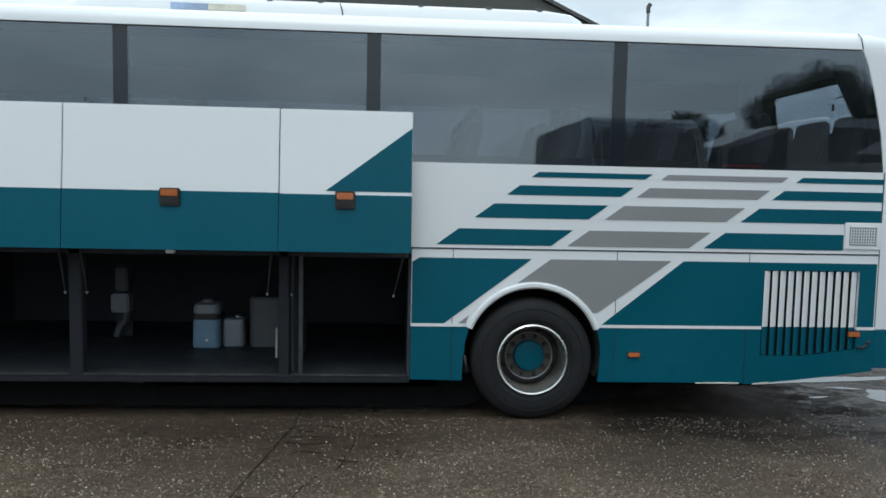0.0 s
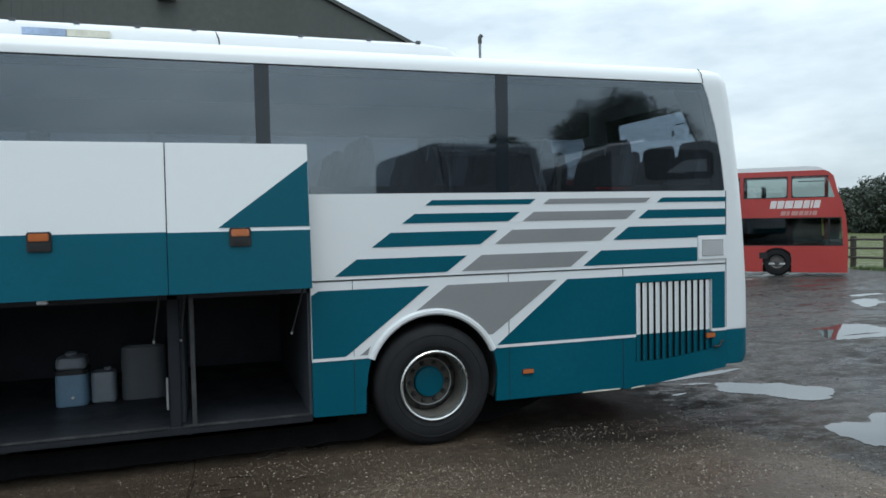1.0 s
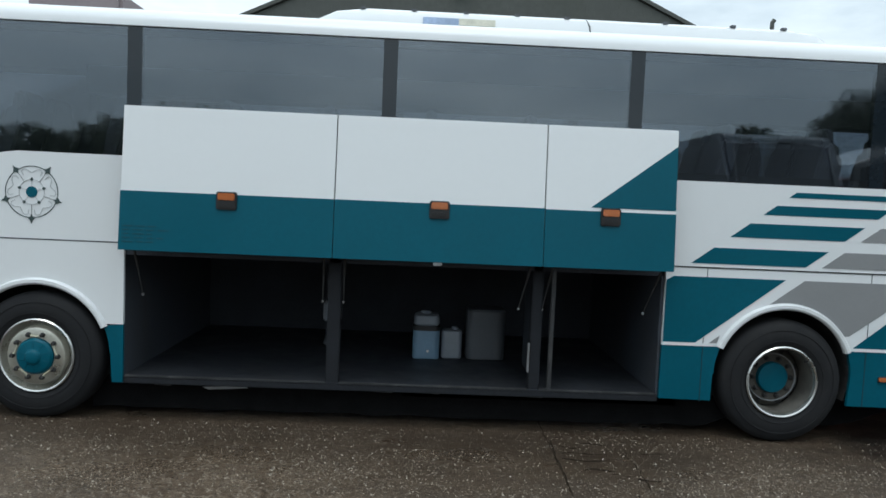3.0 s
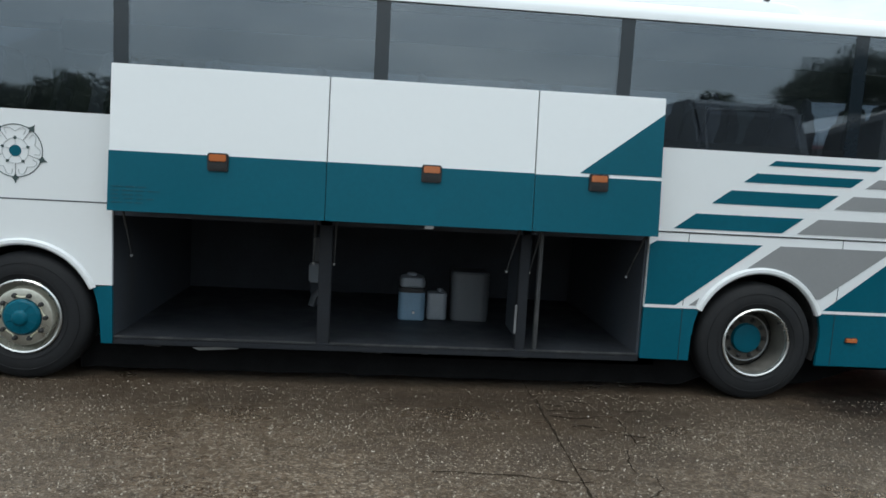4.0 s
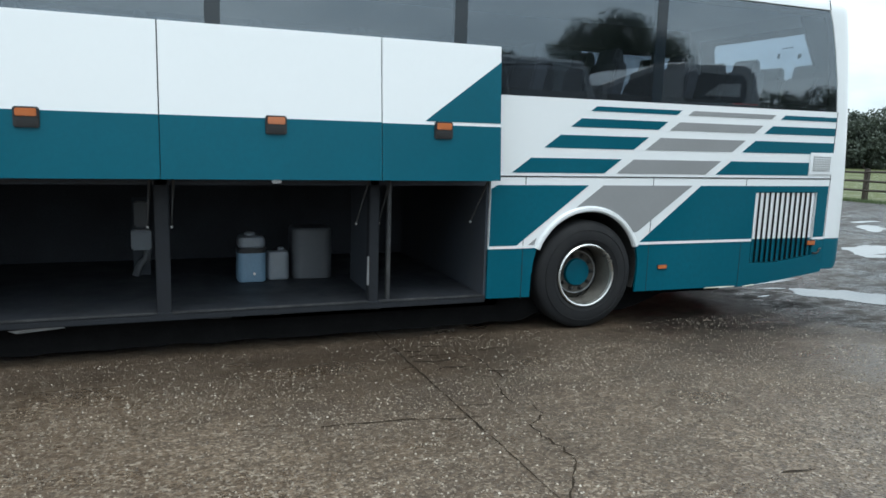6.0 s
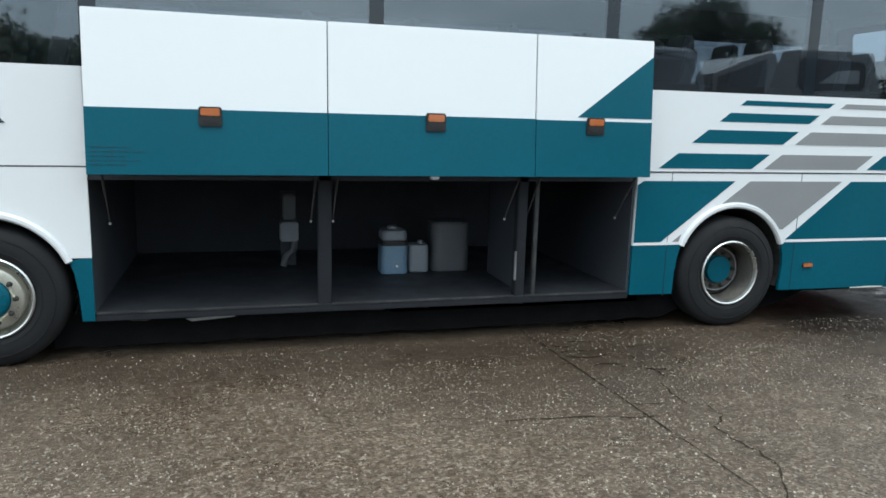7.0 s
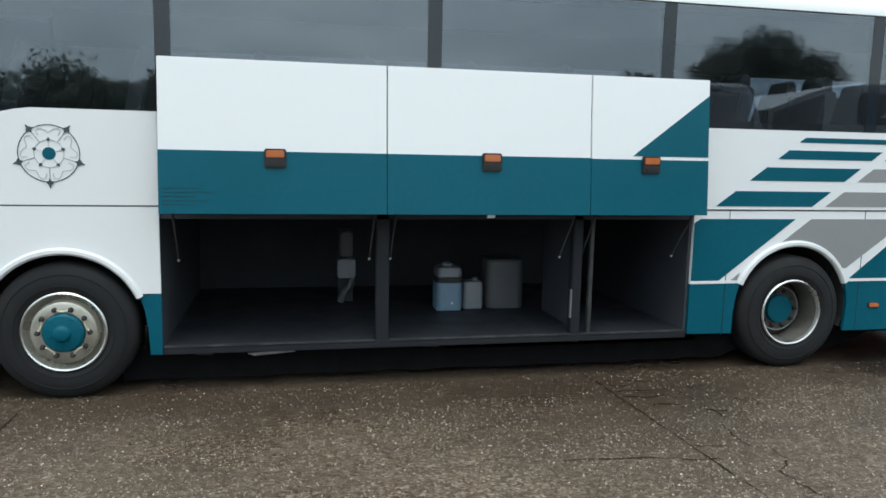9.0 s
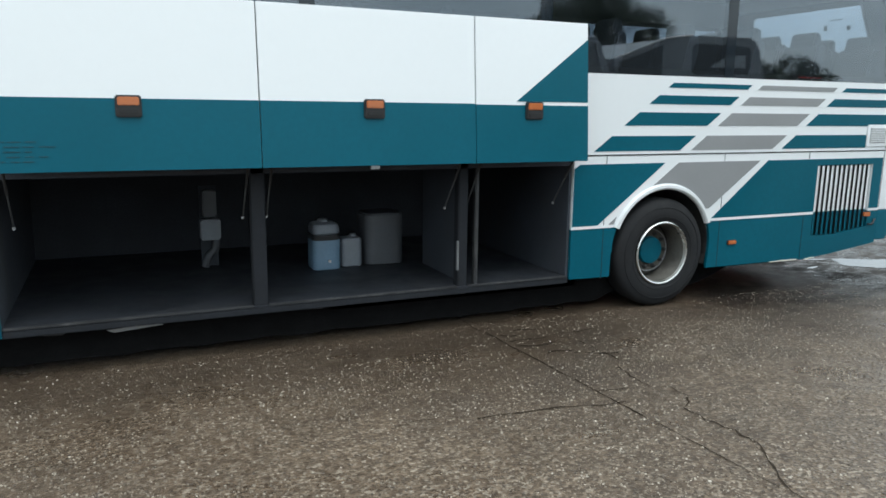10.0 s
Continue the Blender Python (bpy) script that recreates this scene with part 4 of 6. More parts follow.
part("corner_lining", plate([(3.76, 2.74), (3.85, 2.55), (3.94, 2.38), (4.03, 2.22), (4.08, 2.0), (4.08, 1.17), (4.30, 1.17), (4.30, 2.0), (4.20, 2.5), (4.06, 2.74)], SIDE + 0.20, SIDE + 0.235), RACK, coach, "dark grey rear corner lining")
part("front_panel", boxed(-7.42, -7.3, SIDE + 0.05, FAR - 0.05, 0.0, 1.5), WHITE, coach, bevel=0.03)
part("windscreen", boxed(-7.38, -7.36, SIDE + 0.08, FAR - 0.08, 1.52, 2.78), DARKGLASS, coach).visible_shadow = False
part("front_dome", boxed(-7.42, -7.28, SIDE + 0.05, FAR - 0.05, 2.78, 2.96), WHITE, coach, bevel=0.04)

# passenger door ahead of the front wheel
door = part("passenger_door", plate([(-6.55, 0.37), (-5.535, 0.37), (-5.535, 1.13), (-6.55, 0.60)], SIDE, SIDE + T), WHITE, coach, "front passenger door, white and teal with dark glass")
part("door_skirt", plate([(-6.55, -0.02), (-5.54, -0.02), (-5.535, 0.365), (-6.55, 0.365)], SIDE, SIDE + T), TEAL, door)
part("door_band", plate([(-6.55, 1.05), (-5.53, 1.375), (-5.53, 1.62), (-6.55, 1.22)], SIDE - 0.004, SIDE + T), WHITE, door)
part("door_glass", plate([(-6.53, 0.62), (-5.54, 1.14), (-5.53, 2.76), (-6.53, 2.76)], SIDE + 0.008, SIDE + 0.014), WINDOW, door)
part("door_seal", plate([(-5.535, -0.02), (-5.45, -0.02), (-5.45, 2.78), (-5.53, 2.78)], SIDE + 0.006, SIDE + 0.05), GAP, coach)
part("front_pillar", plate([(-7.30, 0.0), (-6.56, 0.0), (-6.56, 1.55), (-7.30, 1.45)], SIDE + 0.002, SIDE + 0.04), WHITE, coach)
part("quarter_glass", plate([(-7.28, 1.46), (-6.57, 1.56), (-6.57, 2.77), (-7.20, 2.77)], SIDE + 0.006, SIDE + 0.012), DARKGLASS, coach)


def seat_mesh():
    bm = boxed(-0.24, 0.22, -0.48, 0.48, 0.36, 0.50)
    for y in (-0.245, 0.245):
        plate([(0.14, 0.44), (0.26, 0.46), (0.37, 0.86), (0.365, 0.98), (0.26, 0.98), (0.225, 0.86)], y - 0.22, y + 0.22, bm)
        plate([(0.25, 0.90), (0.365, 0.90), (0.375, 1.04), (0.35, 1.11), (0.29, 1.11), (0.265, 1.04)], y - 0.155, y + 0.155, bm)
        box(bm, -0.18, 0.14, y - 0.03, y + 0.03, 0.0, 0.37)
    bmesh.ops.bevel(bm, geom=bm.edges[:], offset=0.045, segments=3, affect="EDGES", clamp_overlap=True)
    bmesh.ops.recalc_face_normals(bm, faces=bm.faces[:])
    me = bpy.data.meshes.new("passenger_seat")
    bm.to_mesh(me)
    bm.free()
    me.materials.append(SEAT)
    return me


seat_data = seat_mesh()
for row in range(12):
    x = 3.72 - row * 0.83
    for y in (SIDE + 0.58, FAR - 0.58):
        s = new("passenger_seat", seat_data)
        s.parent = coach
        s.location = (x, y, 1.16)

for y in (HALF - 0.0,):
    s = new("passenger_seat", seat_data)
    s.parent = coach
    s.location = (3.74, y, 1.16)

# luggage bay
part("bay_floor", boxed(-4.165, 0.19, SIDE + 0.02, FAR - 0.06, -0.005, 0.012), BAYFLOOR, coach, "scuffed dark luggage bay floor")
part("bay_sill", boxed(-4.165, 0.19, SIDE + 0.012, SIDE + 0.055, -0.050, 0.002), POST, coach, "dark lower sill", bevel=0.006)
for x0, x1 in ((-4.16, -2.55), (-2.435, -0.89), (-0.79, 0.165)):
    part("sill_lip", boxed(x0, x1, SIDE + 0.010, SIDE + 0.05, 0.004, 0.019), SILL, coach, "scuffed metal sill lip", bevel=0.004)
part("bay_back", boxed(-4.165, 0.19, FAR - 0.09, FAR - 0.06, 0.012, 1.06), SHADED_BACK, coach, "back panel, its colour darkened for the shade deep in the bay")
part("bay_ceiling", boxed(-4.165, 0.19, SIDE + 0.02, FAR - 0.06, 1.06, 1.09), BAY, coach)
part("bay_end", boxed(-4.195, -4.165, SIDE + 0.03, FAR - 0.06, -0.05, 1.06), BAY, coach)
part("bay_end", boxed(0.170, 0.193, SIDE + 0.03, FAR - 0.06, -0.03, 1.06), BAY, coach)
part("bay_header", boxed(-4.165, 0.19, SIDE + 0.03, SIDE + 0.07, 0.99, 1.06), BAY, coach)
for x0, x1 in ((-2.545, -2.44), (-0.885, -0.80)):
    part("bay_post", boxed(x0, x1, SIDE + 0.03, SIDE + 0.12, -0.05, 1.06), POST, coach, "dark door post", bevel=0.008)
part("bay_post", boxed(-0.725, -0.690, SIDE + 0.05, SIDE + 0.10, 0.01, 1.06), SILL, coach, "slim metal post", bevel=0.006)
part("bay_partition", boxed(-0.80, -0.775, SIDE + 0.15, SIDE + 1.0, 0.012, 1.06), BAY, coach)
part("bay_bracket", boxed(-0.905, -0.888, SIDE + 0.005, SIDE + 0.03, 0.155, 0.40), ALU, coach, "bright metal striker strip", bevel=0.003)
part("chassis_rail", boxed(-4.1, 0.55, SIDE + 0.55, SIDE + 0.75, -0.10, -0.024), CHASSIS, coach)
part("chassis_rail", boxed(1.9, 3.4, SIDE + 0.55, SIDE + 0.75, -0.10, -0.024), CHASSIS, coach)
part("chassis_rail", boxed(-4.1, 0.55, FAR - 0.75, FAR - 0.55, -0.10, -0.024), CHASSIS, coach)
for x0, x1, y0 in ((-7.2, -5.45, SIDE + 0.05), (-5.45, -4.24, SIDE + 0.98), (-4.24, 0.60, SIDE + 0.06), (0.60, 1.83, SIDE + 0.98), (1.83, 3.3, SIDE + 0.05)):
    part("underside", boxed(x0, x1, y0, FAR - 0.05, -0.022, -0.008), CHASSIS, coach)
# black trays added to deepen the shade under the floor
part("underside_shade_tray", boxed(-4.1, -2.0, SIDE + 0.20, SIDE + 1.2, -0.16, -0.03), UNDERSHADE, coach, bevel=0.03)
part("underside_shade_tray", boxed(-1.95, 0.45, SIDE + 0.24, SIDE + 1.2, -0.17, -0.03), UNDERSHADE, coach, bevel=0.03)
part("underside_shade_tray", boxed(1.95, 3.5, SIDE + 0.48, SIDE + 1.2, -0.16, -0.03), UNDERSHADE, coach, bevel=0.03)
def shade_sheet(x0, x1, y, seed, drop):
    """A black sheet with an uneven lower edge, added for the shade beneath the coach."""
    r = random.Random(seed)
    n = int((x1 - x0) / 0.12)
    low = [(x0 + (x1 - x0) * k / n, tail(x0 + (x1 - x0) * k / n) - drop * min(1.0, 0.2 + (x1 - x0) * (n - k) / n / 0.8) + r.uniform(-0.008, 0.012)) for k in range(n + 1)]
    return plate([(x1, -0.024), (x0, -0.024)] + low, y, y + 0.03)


# hanging sheets and block put shade under the coach; the far one blocks light
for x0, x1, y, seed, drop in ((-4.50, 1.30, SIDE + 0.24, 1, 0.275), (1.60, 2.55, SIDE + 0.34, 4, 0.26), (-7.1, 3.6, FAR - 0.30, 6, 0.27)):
    part("underside_shade_sheet", shade_sheet(x0, x1, y, seed, drop), UNDERSHADE, coach, "black sheet added for the shade beneath the coach")
part("underside_shade_block", boxed(1.95, 3.55, SIDE + 0.75, FAR - 0.5, -0.26, -0.025), UNDERSHADE, coach, bevel=0.03)
part("exhaust_pipe", tube([(-0.75, SIDE + 0.3, -0.09), (-0.3, SIDE + 0.32, -0.10), (0.3, SIDE + 0.4, -0.09)], 0.05), CHASSIS, coach, smooth=True)
for k, (fx, fw, fz) in enumerate(((-4.0, 0.22, -0.066), (-2.25, 0.30, -0.070), (-1.75, 0.18, -0.075), (-0.95, 0.26, -0.085), (-0.45, 0.34, -0.072))):
    part("underside_flap", plate([(fx, fz + 0.012), (fx + fw * 0.4, fz + 0.016), (fx + fw, fz + 0.004), (fx + fw * 0.8, fz - 0.018), (fx + fw * 0.3, fz - 0.012)], SIDE + 0.10 + 0.03 * k, SIDE + 0.106 + 0.03 * k), SILL, coach, "torn dirty underbody strip")
part("underside_flap", plate([(-3.55, -0.075), (-3.20, -0.058), (-3.18, -0.075), (-3.5, -0.098)], SIDE + 0.08, SIDE + 0.085), ALU, coach, "bent bright metal flap")


# raised luggage doors
def luggage_door(x0, x1, tri):
    lo, hi, zl = 1.05, 2.157, 1.526 if tri else 1.504

    def yy(z):
        return 5.700 + (z - 1.05) * 0.075

    def slab(xa, xb, za, zb, mat, name, parent, thick=0.035, off=0.0):
        bm = bmesh.new()
        front = [bm.verts.new((x, yy(z) + off, z)) for x, z in ((xa, za), (xb, za), (xb, zb), (xa, zb))]
        back = [bm.verts.new((v.co.x, v.co.y + thick, v.co.z)) for v in front]
        bm.faces.new(front)
        bm.faces.new(back[::-1])
        for i in range(4):
            bm.faces.new((front[i], back[i], back[(i + 1) % 4], front[(i + 1) % 4]))
        return part(name, bm, mat, parent, bevel=0.004 if thick > 0.02 else 0.0)

    d = slab(x0 + 0.004, x1 - 0.004, lo, hi, WHITE, "luggage_door", coach)
    d["label"] = "raised luggage door, white above and teal below"
    slab(x0 + 0.003, x1 - 0.003, lo - 0.001, zl - (0.028 if tri else 0), TEAL, "teal_band", d, 0.014, -0.004)
    slab(x0 + 0.035, x1 - 0.035, lo + 0.02, hi - 0.02, BAY, "inner_skin", d, 0.012, 0.036)
    if x0 > -4:
        slab(x0 - 0.030, x0 + 0.030, lo + 0.004, hi - 0.004, GAP, "door_seal", d, 0.006, 0.037)
    if tri:
        bm = bmesh.new()
        f = [bm.verts.new((x, yy(z) - 0.004, z)) for x, z in ((-0.492, zl), (x1 - 0.006, zl), (x1 - 0.006, 2.03))]
        b = [bm.verts.new((v.co.x, v.co.y + 0.003, v.co.z)) for v in f]
        bm.faces.new(f)
        bm.faces.new(b[::-1])
        for i in range(3):
            bm.faces.new((f[i], b[i], b[(i + 1) % 3], f[(i + 1) % 3]))
        part("teal_triangle", bm, TEAL, d)
    return d


def door_lamp(d, xc):
    y = 5.735
    part("lamp_housing", boxed(xc - 0.078, xc + 0.078, y - 0.035, y - 0.004, 1.387, 1.525), BLACK, d, "black lamp and handle housing", bevel=0.008)
    part("lamp_lens", boxed(xc - 0.064, xc + 0.064, y - 0.046, y - 0.030, 1.460, 1.514), AMBER, d, "amber marker lens", bevel=0.006)
    part("door_handle", boxed(xc - 0.055, xc + 0.055, y - 0.042, y - 0.033, 1.407, 1.434), GAP, d, bevel=0.003)


d1 = luggage_door(-4.133, -2.493, False)
d2 = luggage_door(-2.493, -0.852, False)
d3 = luggage_door(-0.852, 0.186, True)
for d, xc in ((d1, -3.316), (d2, -1.678), (d3, -0.338)):
    door_lamp(d, xc)
for i in range(5):
    zn = 1.235 - i * 0.030
    yn = 5.700 + (zn - 1.05) * 0.075 - 0.006
    xn = -4.10
    for k in range(3 + i % 2):
        wn = rng.uniform(0.04, 0.09)
        part("notice_line", boxed(xn, xn + wn, yn - 0.001, yn + 0.003, zn - 0.003, zn + 0.003), NOTICE, d1, "small dark printed notice line")
        xn += wn + rng.uniform(0.012, 0.03)
part("door_catch", boxed(-1.71, -1.64, 5.702, 5.74, 1.02, 1.052), ALU, d2, bevel=0.006)
for xt, xb in ((-4.06, -4.045), (-2.565, -2.595), (-2.40, -2.425), (-0.91, -0.985), (-0.735, -0.79), (0.15, 0.05)):
    strut = part("gas_strut", tube([(xt, 5.80, 1.12), (xb, SIDE + 0.09, 0.67)], 0.006), SILL, coach, "thin gas strut", smooth=True)
    part("strut_sleeve", tube([(xt, 5.80, 1.12), ((xt + xb) / 2, 5.90, 0.895)], 0.010), BLACK, strut, smooth=True)
    part("strut_mount", boxed(xb - 0.010, xb + 0.010, SIDE + 0.08, SIDE + 0.10, 0.655, 0.680), ALU, strut, bevel=0.005)


# wheels
def tyre_profile(y0, w):
    R, r = 0.516, 0.288
    return [(r, y0 + 0.03), (r + 0.02, y0 + 0.006), (r + 0.07, y0 - 0.008), (r + 0.13, y0 - 0.004), (R - 0.045, y0 + 0.012), (R - 0.018, y0 + 0.03), (R - 0.003, y0 + 0.06),
            (R, y0 + w / 2), (R - 0.003, y0 + w - 0.06), (R - 0.02, y0 + w - 0.03), (r + 0.1, y0 + w), (r, y0 + w - 0.03)]


def wheel(cx, front):
    w = part("wheel", lathe(tyre_profile(WHEEL, 0.28), cx, HUB, closed=True), TYRE, coach, "worn black tyre on a steel wheel", smooth=True)
    y = WHEEL
    inside = [(0.257, y + 0.045), (0.238, y + 0.060), (0.236, y + 0.24)] if front else [(0.262, y + 0.05), (0.262, y + 0.24)]
    part("rim", lathe([(0.297, y + 0.012), (0.300, y - 0.002), (0.290, y - 0.010), (0.279, y - 0.004), (0.270, y + 0.02), (0.285, y + 0.022)], cx, HUB, closed=True), STEEL, w, "bright steel rim", smooth=True)
    part("rim_barrel", lathe([(0.2705, y + 0.018), *inside, (0.297, y + 0.25), (0.290, y + 0.024)], cx, HUB, closed=True), STEEL if front else BARREL, w, smooth=True)
    for rr, proud in ((0.345, 0.0090), (0.43, 0.0058)):
        part("tyre_rib", lathe([(rr - 0.006, y + 0.004), (rr - 0.003, y - proud), (rr + 0.003, y - proud), (rr + 0.006, y + 0.004)], cx, HUB, closed=True), TYRE, w, smooth=True)
    if front:
        part("wheel_disc", lathe([(0.240, y + 0.062), (0.236, y + 0.018), (0.226, y + 0.001), (0.210, y - 0.006), (0.150, y - 0.010), (0.135, y + 0.02)], cx, HUB), FDISC, w, "pale steel wheel disc", smooth=True)
        nuts, nr, ny = 10, 0.178, y - 0.006
        part("hub_cap", lathe([(0.146, y + 0.0), (0.145, y - 0.022), (0.128, y - 0.040), (0.065, y - 0.052), (0.056, y - 0.070), (0.043, y - 0.078), (0.012, y - 0.080)], cx, HUB), TEAL, w, "teal painted hub", smooth=True)
    else:
        part("wheel_disc", lathe([(0.262, y + 0.25), (0.240, y + 0.238), (0.207, y + 0.230), (0.130, y + 0.230), (0.120, y + 0.24)], cx, HUB), DISC, w, "dirty recessed wheel disc", smooth=True)
        part("bolt_flange", lathe([(0.206, y + 0.232), (0.205, y + 0.196), (0.197, y + 0.188), (0.186, y + 0.190), (0.132, y + 0.192), (0.126, y + 0.232)], cx, HUB, closed=True), DISC, w, "dirty bolt flange", smooth=True)
        part("flange_ring", lathe([(0.197, y + 0.200), (0.198, y + 0.180), (0.206, y + 0.178), (0.209, y + 0.200)], cx, HUB, closed=True), ALU, w, "bright worn flange edge", smooth=True)
        nuts, nr, ny = 10, 0.165, y + 0.186
        part("hub_cap", lathe([(0.134, y + 0.22), (0.132, y + 0.170), (0.124, y + 0.156), (0.104, y + 0.151), (0.02, y + 0.149)], cx, HUB), TEAL, w, "teal painted hub", smooth=True)
        inner = lathe(tyre_profile(SIDE + 0.37, 0.27), cx, HUB, closed=True)
        part("inner_tyre", inner, TYRE, w, smooth=True)
        for k in range(8):
            a = 2 * math.pi * (k + 0.5) / 8
            part("hand_hole", lathe([(0.024, y + 0.2285), (0.022, y + 0.236), (0.004, y + 0.237)], cx + 0.234 * math.cos(a), HUB + 0.234 * math.sin(a), seg=14), GAP, w)
    for k in range(nuts):
        a = 2 * math.pi * k / nuts
        px, pz = cx + nr * math.cos(a), HUB + nr * math.sin(a)
        part("wheel_nut", lathe([(0.021, ny + 0.004), (0.020, ny - 0.010), (0.015, ny - 0.012), (0.014, ny - 0.034), (0.006, ny - 0.036)], px, pz, seg=10), CHASSIS, w)
    if front:
        for k in range(5):
            a = radians(18 + 72 * k)
            bow = [(cx + q * math.cos(a + w), y - 0.012, HUB + q * math.sin(a + w)) for q, w in ((0.176, -0.26), (0.162, -0.16), (0.158, 0.0), (0.162, 0.16), (0.176, 0.26))]
            part("nut_guard", tube(bow, 0.008), BRASS, w, "pale nut guard", smooth=True)
        for k in range(10):
            a = radians(36 * k + 18)
            part("hub_rib", tube([(cx + 0.066 * math.cos(a), y - 0.052, HUB + 0.066 * math.sin(a)), (cx + 0.126 * math.cos(a), y - 0.041, HUB + 0.126 * math.sin(a))], 0.003, sides=5), TEAL, w)
    part("valve", tube([(cx + 0.19, y + 0.03, HUB + 0.17), (cx + 0.215, y - 0.002, HUB + 0.19)], 0.006), BLACK, w)
    return w


wheel(REAR_AXLE, False)
wheel(FRONT_AXLE, True)
for cx in (REAR_AXLE, FRONT_AXLE):
    part("far_wheel", lathe(tyre_profile(FAR - 0.33, 0.28), cx, HUB, closed=True, seg=32), TYRE, coach, smooth=True)
    part("axle", tube([(cx, SIDE + 0.3, HUB), (cx, FAR - 0.2, HUB)], 0.09), CHASSIS, coach, smooth=True)


# rose emblem in plain outline shapes
def ring_band(cx, cz, r, w, y0=LIV0, y1=LIV1):
    return lathe([(r - w / 2, y0), (r + w / 2, y0), (r + w / 2, y1), (r - w / 2, y1)], cx, cz, closed=True, seg=48)


def line_band(points, w):
    bm = bmesh.new()
    pts = [Vector(p) for p in points]
    sides = []
    for i, p in enumerate(pts):
        d = (pts[min(i + 1, len(pts) - 1)] - pts[max(i - 1, 0)]).normalized()
        n = Vector((-d.y, d.x)) * w / 2
        sides.append([bm.verts.new((q.x, y, q.y)) for q, y in ((p + n, LIV0), (p - n, LIV0), (p - n, LIV1), (p + n, LIV1))])
    for a, b in zip(sides, sides[1:]):
        for i in range(4):
            bm.faces.new((a[i], a[(i + 1) % 4], b[(i + 1) % 4], b[i]))
    return bm


EX, EZ = -4.890, 1.458
emblem = part("rose_emblem", ring_band(EX, EZ, 0.203, 0.006), INK, coach, "dark outlined five-petal rose emblem")
part("emblem_ring", ring_band(EX, EZ, 0.098, 0.004), FAINT, emblem)
part("emblem_centre", lathe([(0.044, LIV0), (0.044, LIV1)], EX, EZ, seg=32), TEAL, emblem, "teal centre disc")


def polar(r, deg):
    return EX + 0.955 * r * math.cos(radians(deg)), EZ + 0.955 * r * math.sin(radians(deg))


for k in range(5):
    a = 90 + 36 + 72 * k
    c = a + 36
    part("emblem_point", plate([polar(0.183, a), polar(0.206, a + 3), polar(0.210, a + 8.5), polar(0.222, a + 6), polar(0.236, a + 2.4), polar(0.262, a), polar(0.236, a - 2.4), polar(0.222, a - 6), polar(0.210, a - 8.5), polar(0.206, a - 3)], LIV0 - 0.002, LIV1), INK, emblem)
    part("emblem_spoke", line_band([polar(0.105, a), polar(0.185, a)], 0.004), GREY, emblem)
    part("emblem_dot", plate([polar(0.088, c), polar(0.103, c - 8), polar(0.120, c), polar(0.103, c + 8)], LIV0 - 0.002, LIV1), INK, emblem)
    part("emblem_spoke", line_band([polar(0.050, c), polar(0.088, c)], 0.003), FAINT, emblem)
    petal = [(0.150, -27), (0.186, -27), (0.197, -21), (0.191, -14), (0.172, -7), (0.158, 0), (0.172, 7), (0.191, 14), (0.197, 21), (0.186, 27), (0.150, 27)]
    part("emblem_petal", line_band([polar(q, c + w) for q, w in petal], 0.005), FAINT, emblem)


# roof pod, hatch and stickers
def roof_pod():
    bm = bmesh.new()
    rings = []
    for x, k, top in ((-2.92, 0.80, 3.005), (-2.80, 0.90, 3.06), (-2.62, 0.97, 3.135), (-2.35, 1.0, 3.165), (-0.45, 1.0, 3.165), (1.35, 1.0, 3.16), (1.58, 0.98, 3.135), (1.66, 0.96, 3.095), (1.74, 0.94, 2.99)):
        ring = []
        for f, h in ((-1.0, 0.0), (-0.985, 0.5), (-0.95, 0.83), (-0.88, 0.97), (-0.5, 1.0), (0.5, 1.0), (0.88, 0.97), (0.95, 0.83), (0.985, 0.5), (1.0, 0.0)):
            ring.append(bm.verts.new((x, HALF + f * k * 0.74, 2.965 + (top - 2.965) * h)))
        rings.append(ring)
    for a, b in zip(rings, rings[1:]):
        for i in range(len(a) - 1):
            bm.faces.new((a[i], a[i + 1], b[i + 1], b[i]))
    bm.faces.new(rings[0])
    bm.faces.new(rings[-1])
    return bm


pod = part("roof_pod", roof_pod(), WHITE, coach, "white air-conditioning pod on the roof", smooth=True)
PY = HALF - 0.74
part("pod_joint", tube([(-0.42, PY - 0.004, 2.975), (-0.43, PY + 0.012, 3.08), (-0.45, PY + 0.045, 3.135), (-0.45, PY + 0.12, 3.164)], 0.006), GAP, pod)
part("pod_sticker", boxed(-1.87, -1.565, PY - 0.010, PY + 0.02, 3.035, 3.088), STICKB, pod, "faded blue sticker")
part("pod_sticker", boxed(-1.56, -1.25, PY - 0.010, PY + 0.02, 3.035, 3.088), STICKY, pod, "cream sticker")
for x in (-2.39, -1.95, -1.50, -1.055, -0.62, 0.248, 0.847, 1.30):
    part("pod_clip", boxed(x - 0.022, x + 0.022, PY + 0.055, PY + 0.10, 3.145, 3.170), PALEGREY, pod, bevel=0.004)
hatch = part("roof_hatch", boxed(-5.25, -4.45, HALF - 0.66, HALF + 0.66, 2.99, 3.19), HATCH, coach, "dull grey raised roof hatch", bevel=0.03)

# things in the bay


